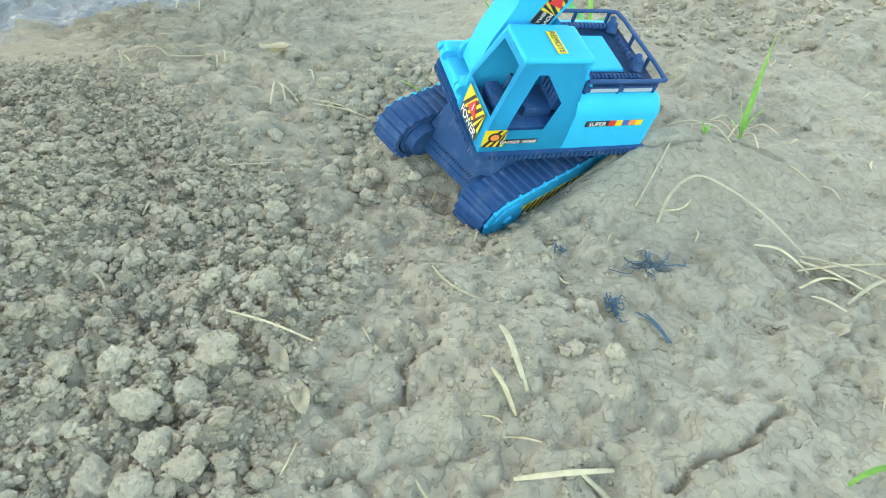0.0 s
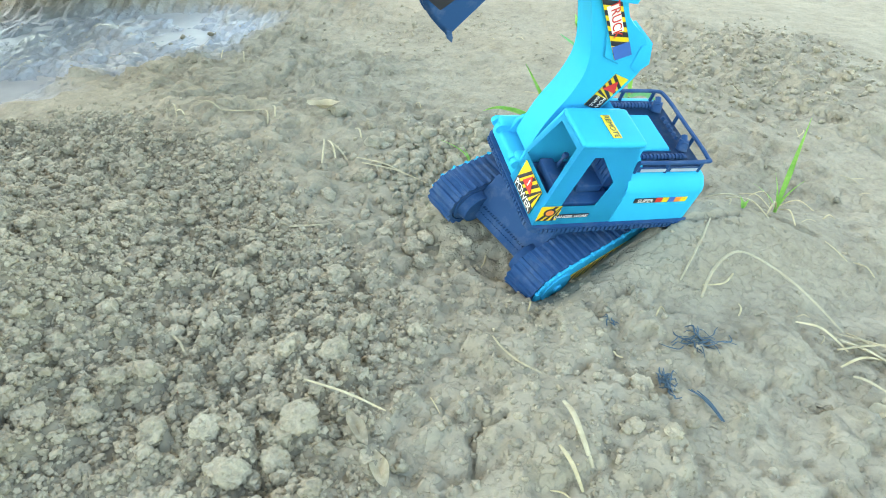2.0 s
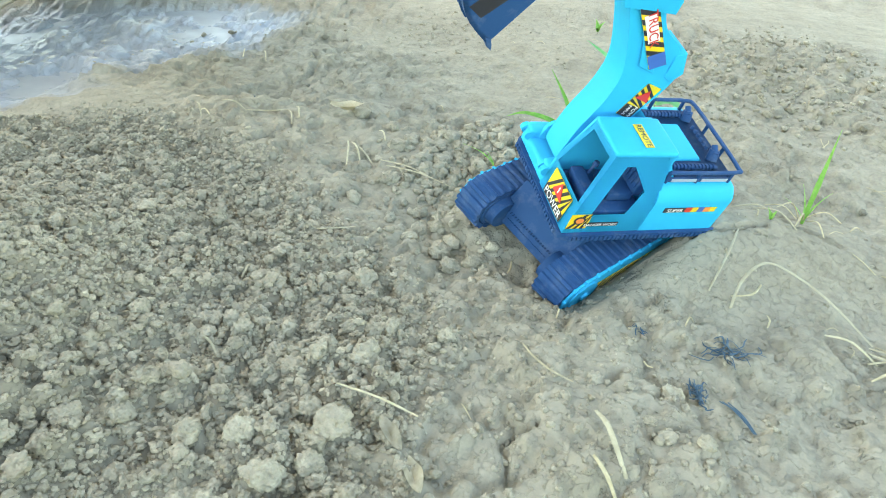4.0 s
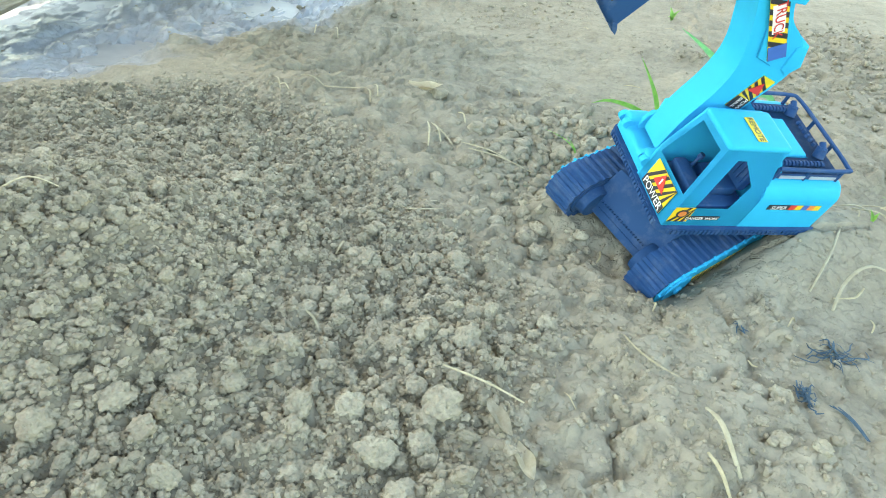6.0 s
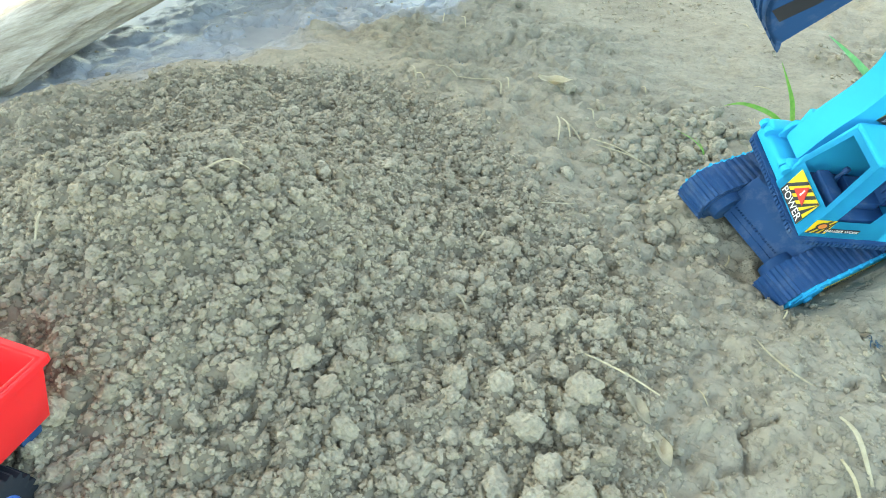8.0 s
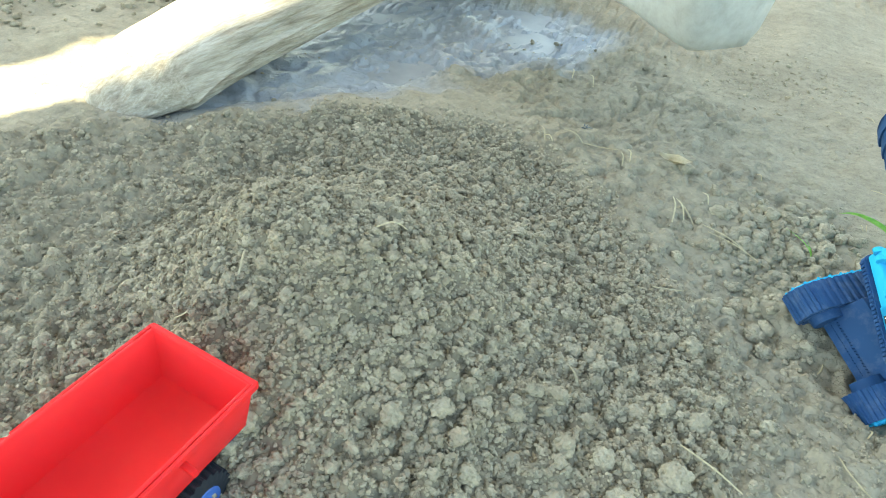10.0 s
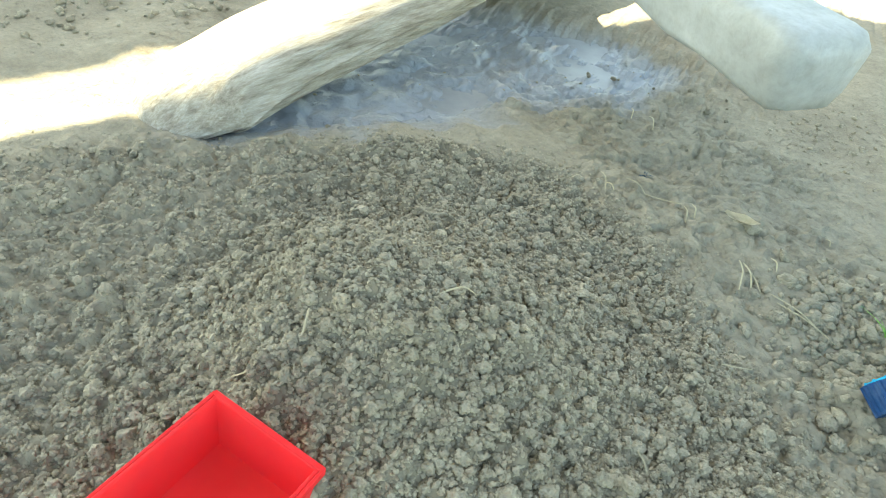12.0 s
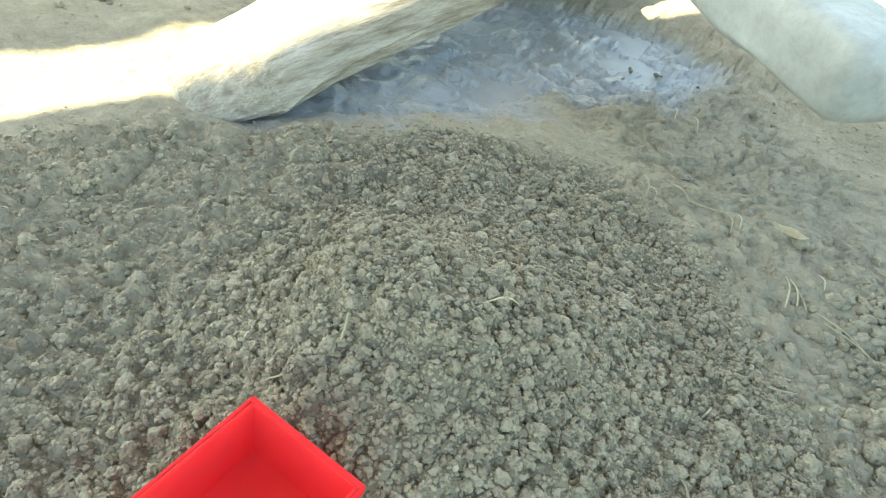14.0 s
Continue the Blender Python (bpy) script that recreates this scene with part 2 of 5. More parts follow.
def tube(bm, pts, radius, n=6, flat=1.0, taper=0.0, up=Vector((0, 0, 1))):
    pts = [Vector(p) for p in pts]
    rings = []
    for i, p in enumerate(pts):
        d = (pts[min(i + 1, len(pts) - 1)] - pts[max(i - 1, 0)]).normalized()
        side = d.cross(up)
        side = side.normalized() if side.length > 1e-4 else Vector((1, 0, 0))
        top = side.cross(d)
        r = radius * (1 - taper * abs(i / (len(pts) - 1) * 2 - 1) ** 2) if taper < 1.5 else radius * max(0.06, 1 - i / (len(pts) - 1))
        rings.append([bm.verts.new(p + side * math.cos(a) * r + top * math.sin(a) * r * flat) for a in (math.tau * q / n for q in range(n))])
    for a, b in zip(rings, rings[1:]):
        for q in range(n):
            bm.faces.new((a[q], a[(q + 1) % n], b[(q + 1) % n], b[q]))
    bm.faces.new(rings[0][::-1])
    bm.faces.new(rings[-1])


def curve_points(pts, n=12):
    """A smooth line through a few points."""
    pts = [Vector(p) for p in pts]
    out = []
    for i in range(len(pts) - 1):
        a, b, c, d = pts[max(i - 1, 0)], pts[i], pts[i + 1], pts[min(i + 2, len(pts) - 1)]
        for k in range(n):
            t = k / n
            out.append(0.5 * (2 * b + (c - a) * t + (2 * a - 5 * b + 4 * c - d) * t * t + (3 * b - a - 3 * c + d) * t ** 3))
    return out + [pts[-1]]


def text_mesh(word, size, mat):
    cu = bpy.data.curves.new("word", "FONT")
    cu.body, cu.size, cu.extrude = word, size, 0.00012
    cu.align_x, cu.align_y = "CENTER", "CENTER"
    ob = bpy.data.objects.new("word", cu)
    me = bpy.data.meshes.new_from_object(ob)
    bpy.data.objects.remove(ob)
    me.materials.append(mat)
    return me


# ---- the lie of the ground ----
def hash01(i, j, seed):
    h = (i * 374761393 + j * 668265263 + seed * 974634777) & 0xFFFFFFFF
    h = ((h ^ (h >> 13)) * 1274126177) & 0xFFFFFFFF
    return ((h ^ (h >> 16)) & 0xFFFFFF) / 16777215.0


def value_noise(x, y, seed):
    i, j = np.floor(x).astype(np.int64), np.floor(y).astype(np.int64)
    u, v = x - i, y - j
    u, v = u * u * (3 - 2 * u), v * v * (3 - 2 * v)
    a, b, c, d = hash01(i, j, seed), hash01(i + 1, j, seed), hash01(i, j + 1, seed), hash01(i + 1, j + 1, seed)
    return (a * (1 - u) + b * u) * (1 - v) + (c * (1 - u) + d * u) * v - 0.5


def fbm(x, y, scale, octaves, seed):
    out, amp = 0.0, 1.0
    for k in range(octaves):
        out = out + amp * value_noise(x * scale + 17.3 * k, y * scale - 9.1 * k, seed + k)
        amp, scale = amp * 0.5, scale * 2.03
    return out


def hill(x, y, cx, cy, sx, sy):
    return np.exp(-((x - cx) / sx) ** 2 / 2 - ((y - cy) / sy) ** 2 / 2)


def inside(x, y, poly):
    got = np.zeros(np.shape(x), bool)
    for (ax, ay), (bx, by) in zip(poly, poly[1:] + poly[:1]):
        cut = (ay > y) != (by > y)
        got ^= cut & (x < (bx - ax) * (y - ay) / (by - ay + 1e-12) + ax)
    return got


LOOSE = [(-0.10, -0.3), (-0.10, 0.276), (-0.128, 0.326), (-0.116, 0.367), (-0.082, 0.423), (-0.092, 0.490), (-0.150, 0.540), (-0.205, 0.605), (-0.268, 0.675),
         (-0.325, 0.755), (-0.415, 0.825), (-0.57, 0.905), (-0.72, 0.87), (-0.85, 0.80), (-1.05, 0.62), (-1.30, 0.42), (-1.35, -0.3)]
CLODDY = [(-0.146, 0.775), (-0.135, 0.891), (-0.041, 0.905), (0.009, 0.887), (0.02, 0.75), (-0.011, 0.578), (-0.047, 0.600), (-0.092, 0.618), (-0.128, 0.691)]
PUDDLE = [(-1.13, 0.60), (-0.98, 0.76), (-0.86, 0.87), (-0.76, 0.98), (-0.66, 1.16), (-0.55, 1.25), (-0.42, 1.48), (-0.60, 1.60), (-1.05, 1.55), (-1.30, 1.10)]


def soft_inside(x, y, poly, spread, seed):
    total = 0.0
    for k in range(12):
        a, r = k * 2.4, spread * math.sqrt((k + 0.5) / 12)
        dx, dy = fbm(x, y, 14.0, 3, seed) * 0.07, fbm(x, y, 14.0, 3, seed + 50) * 0.07
        total = total + inside(x + r * math.cos(a) + dx, y + r * math.sin(a) + dy, poly)
    return total / 12.0


# the digger's stance beside the heap, and its size along, across and up
EX_K = Vector((1.078, 1.075, 0.897))
EX_POSE = pose(0.105, 0.640, 0.065, -16.98, -6.54, 198.14)
SWING = 24.4
PIVOT = Vector((0.022, -0.004, 0.0))
EX_BED = EX_POSE @ Matrix.Translation((PIVOT.x * EX_K.x, PIVOT.y * EX_K.y, -0.0975 * EX_K.z)) @ pose(0, 0, 0, 0, 0, SWING)


CRACKS = [[(-0.084, 0.223), (-0.057, 0.238)], [(0.13, 0.575), (0.18, 0.585), (0.215, 0.600), (0.274, 0.612)], [(0.141, 0.222), (0.179, 0.246), (0.240, 0.277)],
          [(0.09, 0.335), (0.12, 0.345)], [(-0.03, 0.30), (-0.025, 0.33), (0.0, 0.345)], [(0.02, 0.80), (0.06, 0.785)], [(0.30, 0.63), (0.36, 0.60)]]


def line_distance(x, y, line):
    best = np.full(np.shape(x), 9.0)
    for (ax, ay), (bx, by) in zip(line, line[1:]):
        dx, dy = bx - ax, by - ay
        t = np.clip(((x - ax) * dx + (y - ay) * dy) / (dx * dx + dy * dy), 0, 1)
        best = np.minimum(best, np.hypot(x - ax - t * dx, y - ay - t * dy))
    return best


def height(x, y, rough=True):
    x, y = np.asarray(x, float), np.asarray(y, float)
    z = -0.012 + 0.117 * hill(x, y, -0.605, 0.40, 0.125, 0.125) + 0.012 * hill(x, y, -0.62, 0.42, 0.3, 0.3)
    z = z - 0.030 * hill(x, y, -0.04, 0.69, 0.09, 0.10) + 0.055 * hill(x, y, 0.55, 1.15, 0.35, 0.35)
    z = z - 0.030 * hill(x, y, -0.40, 1.07, 0.055, 0.045) + 0.012 * hill(x, y, -0.40, 0.95, 0.12, 0.05)
    z = z + 0.020 * hill(x, y, 0.05, 0.36, 0.12, 0.10) + 0.03 * hill(x, y, 0.20, 0.62, 0.16, 0.05) - 0.02 * hill(x, y, 0.22, 0.70, 0.14, 0.03)
    # soil pressed flat under the tracks
    o, up = EX_BED.translation, EX_BED.col[2].to_3d()
    plane = o.z - ((x - o.x) * up.x + (y - o.y) * up.y) / up.z
    lx = (x - o.x) * EX_BED.col[0].x + (y - o.y) * EX_BED.col[0].y
    ly = (x - o.x) * EX_BED.col[1].x + (y - o.y) * EX_BED.col[1].y
    w = np.clip(1.6 - np.maximum(np.abs(lx) / 0.10, np.abs(ly) / 0.085), 0, 1)
    w = w * w * (3 - 2 * w)
    z = z * (1 - w) + (plane - 0.001) * w
    loose = soft_inside(x, y, LOOSE, 0.03, 3)
    pud = soft_inside(x, y, PUDDLE, 0.06, 9)
    z = z - 0.030 * pud
    z = z + 0.020 * fbm(x, y, 5.0, 3, 21) * (1 - 0.6 * w)
    if rough:
        z = z + (0.012 * fbm(x, y, 22.0, 4, 31) + 0.005 * fbm(x, y, 90.0, 3, 35)) * (0.4 + 0.8 * loose) * (1 - 0.7 * w)
        z = z + (0.024 * np.abs(fbm(x, y, 34.0, 3, 41)) + 0.016 * np.abs(fbm(x, y, 75.0, 2, 45)) - 0.009) * loose * (1 - 0.7 * w)
        # crust that has flaked off in steps
        crust = np.clip(fbm(x, y, 2.6, 3, 61) * 5 + 0.45, 0, 1) * (1 - loose)
        z = z + 0.0042 * np.clip(fbm(x, y, 26.0, 4, 63) * 18, -1, 1) * crust + 0.0022 * np.clip(fbm(x, y, 62.0, 3, 67) * 14, -1, 1) * crust
        z = z + 0.022 * np.abs(fbm(x, y, 13.0, 3, 77)) * pud
        for line in CRACKS:
            z = z - 0.011 * np.clip(1 - line_distance(x + 0.012 * fbm(x, y, 30.0, 3, 91), y + 0.012 * fbm(x, y, 30.0, 3, 97), line) / 0.0045, 0, 1)
    return z, loose, pud


def spaced(lo, hi, step, far, grow=1.16):
    mid = list(np.arange(lo, hi, step))
    s, left, a = step, [], lo
    while a > -far:
        s *= grow
        a -= s
        left.append(a)
    s, right, b = step, [], mid[-1]
    while b < far:
        s *= grow
        b += s
        right.append(b)
    return np.array(left[::-1] + mid + right)


def grid_mesh(name, xs, ys, zs, mat):
    nx, ny = len(xs), len(ys)
    X, Y = np.meshgrid(xs, ys)
    co = np.stack([X, Y, zs], -1).reshape(-1, 3)
    i = np.arange(nx * ny).reshape(ny, nx)
    quads = np.stack([i[:-1, :-1], i[:-1, 1:], i[1:, 1:], i[1:, :-1]], -1).reshape(-1)
    return fast_mesh(name, co, quads, 4, mat)


def fast_mesh(name, co, index, corners, mat, smooth=True):
    me = bpy.data.meshes.new(name)
    k = len(index) // corners
    me.vertices.add(len(co))
    me.vertices.foreach_set("co", np.ascontiguousarray(co, np.float32).ravel())
    me.loops.add(len(index))
    me.loops.foreach_set("vertex_index", np.ascontiguousarray(index, np.int32))
    me.polygons.add(k)
    me.polygons.foreach_set("loop_start", np.arange(0, k * corners, corners, dtype=np.int32))
    me.polygons.foreach_set("use_smooth", np.full(k, smooth))
    me.update(calc_edges=True)
    me.materials.append(mat)
    return me


XS, YS = spaced(-1.15, 0.60, 0.0036, 60.0, 1.06), spaced(0.10, 1.20, 0.0036, 60.0, 1.06)
GX, GY = np.meshgrid(XS, YS)
GZ, G_LOOSE, G_PUD = height(GX, GY)
far_off = np.clip((np.hypot(GX + 0.4, GY - 0.8) - 3) / 3, 0, 1)
GZ = GZ * (1 - far_off)
ground = tagged(new("ground", grid_mesh("ground", XS, YS, GZ, M_GROUND)), "dried and cracked grey-brown mud ground with a loose heap", "ground", kind="structure")
# darkened under loose soil: moisture plus painted gap shade, weaker towards the left
for key, vals in (("damp_shade", G_LOOSE * 0.55 * np.clip((GX + 1.02) / 0.3, 0.25, 1)), ("mud", np.clip(G_PUD * 0.95, 0, 1))):
    at = ground.data.attributes.new(key, "FLOAT", "POINT")
    at.data.foreach_set("value", np.ascontiguousarray(vals, np.float32).ravel())


def ground_z(x, y):
    return float(height(np.array([x]), np.array([y]))[0][0])


# ---- standing water in the hollow ----
bm = bmesh.new()
bm.faces.new([bm.verts.new((x, y, 0)) for x, y in [(-1.5, 0.55), (-0.95, 0.70), (-0.70, 0.95), (-0.45, 1.25), (-0.28, 1.55), (-0.6, 1.8), (-1.6, 1.7)]])
water = tagged(new("water", mesh_of("water", bm, M_WATER)), "shallow muddy puddle coloured pale like reflected sky", "puddle", kind="structure")
water.location.z = -0.0385

# ---- added panels out of view, between the sun and the yard, that shape its shade ----
SHADE_Z = 3.2
SHIFT = SUN * (SHADE_Z / SUN.z)
ALONG, ACROSS = Vector((0.553, 0.833, 0)).normalized(), Vector((-0.833, 0.553, 0)).normalized()


# an added sheet, never seen; corners outline the shade it throws on the ground
def roof(name, corners, label):
    b = bmesh.new()
    lo = [b.verts.new((c.x + SHIFT.x, c.y + SHIFT.y, SHADE_Z)) for c in corners]
    hi = [b.verts.new((c.x + SHIFT.x, c.y + SHIFT.y, SHADE_Z + 0.05)) for c in corners]
    b.faces.new(lo)
    b.faces.new(hi[::-1])
    k = len(corners)
    for i in range(k):
        b.faces.new((lo[i], hi[i], hi[(i + 1) % k], lo[(i + 1) % k]))
    return tagged(new(name, mesh_of(name, b, M_SHADE_PANEL)), label, "roof", kind="structure")


EDGE = Vector((-1.34, 0.46, 0))
near_panel = roof("shade_panel_near", [Vector(p) for p in ((-1.72, -0.16, 0), (-1.343, 0.46, 0), (-1.235, 0.605, 0), (-1.08, 0.68, 0), (-0.99, 0.87, 0), (-0.915, 1.16, 0), (-0.845, 1.35, 0), (-0.62, 1.80, 0),
                                                   (-0.25, 2.35, 0), (0.60, 2.35, 0), (2.00, 1.90, 0), (2.20, -0.60, 0), (1.40, -2.60, 0), (-1.60, -2.60, 0))], "added unseen grey panel that shades the yard")
far_panel = roof("shade_panel_far", [EDGE - ALONG * 1.0 + ACROSS * 0.11, EDGE + ALONG * 2.2 + ACROSS * 0.46, EDGE + ALONG * 2.2 + ACROSS * 1.2, EDGE - ALONG * 1.0 + ACROSS * 1.0], "added unseen grey panel that shades ground beyond the log")


# ---- the log ----
def build_log():
    b = bmesh.new()
    path = curve_points([(-1.150, 0.60, -0.020), (-1.165, 0.70, 0.008), (-1.128, 0.87, 0.045), (-1.062, 1.16, 0.080), (-0.98, 1.56, 0.12), (-0.87, 2.01, 0.16)], 10)
    n, rings = 64, []
    for i, p in enumerate(path):
        d = (path[min(i + 1, len(path) - 1)] - path[max(i - 1, 0)]).normalized()
        side = d.cross(Vector((0, 0, 1))).normalized()
        up = side.cross(d)
        s = i / (len(path) - 1)
        ring = []
        for q in range(n):
            a = math.tau * q / n
            w = 0.125 * (0.12 + 0.88 * min(1, s * 5) ** 0.8)
            h = 0.060 * (0.18 + 0.82 * min(1, s * 4))
            k = 1 + 0.09 * noise.noise((math.cos(a) * 2.2, math.sin(a) * 2.2, s * 3.0)) + 0.06 * noise.noise((math.cos(a) * 6, math.sin(a) * 6, s * 5.0)) + 0.10 * noise.noise((math.cos(a) * 13, math.sin(a) * 13, s * 2.5))
            ring.append(b.verts.new(p + side * (math.cos(a) * w * k) + up * (math.sin(a) * h * k)))
        rings.append(ring)
    for r0, r1 in zip(rings, rings[1:]):
        for q in range(n):
            b.faces.new((r0[q], r0[(q + 1) % n], r1[(q + 1) % n], r1[q]))
    b.faces.new(rings[0][::-1])
    b.faces.new(rings[-1])
    m = Matrix.Translation((-1.1, 0.8, 0)) @ pose(0, 0, 0, 0, 0, 74)
    bmesh.ops.transform(b, matrix=m.inverted(), verts=b.verts)
    ob = new("log", mesh_of("log", b, M_WOOD, 60))
    ob.matrix_world = m
    return tagged(ob, "pale weathered split log lying half buried in mud", "log")


build_log()


# ---- a second pale log, laid across the first ----
def build_cross_log():
    b = bmesh.new()
    path = curve_points([(-0.235, 1.010, 0.238), (-0.555, 1.335, 0.248), (-0.885, 1.675, 0.252), (-1.235, 2.035, 0.20), (-1.685, 2.495, 0.06)], 12)
    n, rings = 32, []
    for i, p in enumerate(path):
        d = (path[min(i + 1, len(path) - 1)] - path[max(i - 1, 0)]).normalized()
        side = d.cross(Vector((0, 0, 1))).normalized()
        up = side.cross(d)
        ring = []
        for q in range(n):
            a = math.tau * q / n
            c, e = math.cos(a), math.sin(a)
            c, e = math.copysign(abs(c) ** 0.40, c), math.copysign(abs(e) ** 0.40, e)
            w = 0.080 * (1 + 0.14 * e) * (0.86 if i == 0 else 1)
            h = 0.064 * (0.86 if i == 0 else 1)
            k = 1 + 0.10 * noise.noise((c * 2, e * 2, i * 0.3)) + 0.05 * noise.noise((c * 6, e * 6, i * 0.5))
            ring.append(b.verts.new(p + side * (c * w * k) + up * (e * h * k)))
        rings.append(ring)
    for r0, r1 in zip(rings, rings[1:]):
        for q in range(n):
            b.faces.new((r0[q], r0[(q + 1) % n], r1[(q + 1) % n], r1[q]))
    b.faces.new(rings[-1])
    cap = [b.verts.new(v.co.lerp(path[0], 0.5) + Vector((0.004, -0.006, 0)) + Vector(noise.noise_vector(v.co * 30)) * 0.004) for v in rings[0]]
    for q in range(n):
        b.faces.new((rings[0][q], cap[q], cap[(q + 1) % n], rings[0][(q + 1) % n]))
    b.faces.new(cap[::-1])
    ob = new("log", mesh_of("log", b, M_BLEACHED, 60))
    return tagged(ob, "smooth pale barkless log with a blunt end lying across another", "log")


build_cross_log()


# ---- the toy digger ----
def bar_word(parent, word, size, mat, m, name="lettering"):
    ob = new(name, text_mesh(word, size, mat))
    ob.parent = parent
    ob.matrix_basis = m
    return ob


def ex_part(name, b, mat, parent, label="", smooth=40, m=None):
    if m is not None:
        bmesh.ops.transform(b, matrix=m, verts=b.verts)
    bmesh.ops.scale(b, vec=EX_K, verts=b.verts)
    return part(name, b, mat, parent, label, smooth)


def scaled(m):
    m = m.copy()
    m.translation = [a * k for a, k in zip(m.translation, EX_K)]
    return m


def plate(m, w, h, t=0.0005):
    """A thin printed sheet in the plane of m, w by h."""
    b = bmesh.new()
    box(b, (-w / 2, -h / 2, 0), (w / 2, h / 2, t))
    bmesh.ops.transform(b, matrix=m, verts=b.verts)
    return b


def stripes(m, w, h, count, t=0.0008, lean=0.6):
    """Slanted bars across a w by h field, each a mesh of its own."""
    step, out = w / count, []
    for i in range(count):
        x0 = -w / 2 + i * step
        pts = [(x0, -h / 2), (x0 + step * 0.5, -h / 2), (x0 + step * 0.5 + h * lean, h / 2), (x0 + h * lean, h / 2)]
        pts = [(min(max(x, -w / 2), w / 2), y) for x, y in pts]
        if pts[1][0] - pts[0][0] < 1e-5 and pts[2][0] - pts[3][0] < 1e-5:
            continue
        b = bmesh.new()
        lo, hi = [b.verts.new((x, y, t * 0.5)) for x, y in pts], [b.verts.new((x, y, t)) for x, y in pts]
        b.faces.new(hi)
        for k in range(4):
            b.faces.new((lo[k], lo[(k + 1) % 4], hi[(k + 1) % 4], hi[k]))
        bmesh.ops.remove_doubles(b, verts=b.verts, dist=1e-7)
        bmesh.ops.transform(b, matrix=m, verts=b.verts)
        out.append(b)
    return out


def hazard_bars(bars, mat, parent, m=None):
    for b in bars:
        ex_part("hazard_bar", b, mat, parent, "", None, m)


def triangle_sign(m, r, t=0.0012):
    b = bmesh.new()
    pts = [(0, r), (-r * 0.95, -r * 0.62), (r * 0.95, -r * 0.62)]
    lo, hi = [b.verts.new((x, y, t * 0.4)) for x, y in pts], [b.verts.new((x, y, t)) for x, y in pts]
    b.faces.new(hi)
    for k in range(3):
        b.faces.new((lo[k], lo[(k + 1) % 3], hi[(k + 1) % 3], hi[k]))
    bmesh.ops.transform(b, matrix=m, verts=b.verts)
    return b


def facing(o, right, up):
    """A pose whose x runs along right and y along up."""
    r = Vector(right).normalized()
    n = r.cross(Vector(up)).normalized()
    u = n.cross(r)
    m = Matrix((r, u, n)).transposed().to_4x4()
    m.translation = o
    return m


def stadium(length, r, n=10):
    pts = []
    for k in range(n + 1):
        a = -math.pi / 2 + math.pi * k / n
        pts.append((length / 2 - r + r * math.cos(a), r * math.sin(a)))
    for k in range(n + 1):
        a = math.pi / 2 + math.pi * k / n
        pts.append((-length / 2 + r + r * math.cos(a), r * math.sin(a)))
    return pts


def along_stadium(length, r, s):
    """The place and outward normal at s along the loop (x, z)."""
    straight = length - 2 * r
    total = 2 * straight + math.tau * r
    s %= total
    if s < straight:
        return (-straight / 2 + s, -r), (0, -1)
    s -= straight
    if s < math.pi * r:
        a = -math.pi / 2 + s / r
        return (straight / 2 + r * math.cos(a), r * math.sin(a)), (math.cos(a), math.sin(a))
    s -= math.pi * r
    if s < straight:
        return (straight / 2 - s, r), (0, 1)
    s -= straight
    a = math.pi / 2 + s / r
    return (-straight / 2 + r * math.cos(a), r * math.sin(a)), (math.cos(a), math.sin(a))


def track_belt(length, r, y0, y1, cleats=46):
    """A rubber track: a closed belt with a raised bar on each link."""
    b = bmesh.new()
    total = 2 * (length - 2 * r) + math.tau * r
    outer = []
    for k in range(cleats):
        for f, h in ((0.0, 0.0), (0.42, 0.0), (0.55, 0.0026), (0.87, 0.0026)):
            (x, z), (nx, nz) = along_stadium(length, r - 0.0026, (k + f) / cleats * total * (1 - 0.0026 * math.tau / total))
            outer.append(((x + nx * h, z + nz * h), (x - nx * 0.004, z - nz * 0.004)))
    a = [b.verts.new((o[0], y0, o[1])) for o, i in outer]
    c = [b.verts.new((o[0], y1, o[1])) for o, i in outer]
    d = [b.verts.new((i[0], y1, i[1])) for o, i in outer]
    e = [b.verts.new((i[0], y0, i[1])) for o, i in outer]
    n = len(outer)
    for k in range(n):
        q = (k + 1) % n
        b.faces.new((a[k], c[k], c[q], a[q]))
        b.faces.new((c[k], d[k], d[q], c[q]))
        b.faces.new((d[k], e[k], e[q], d[q]))
        b.faces.new((e[k], a[k], a[q], e[q]))
    return b


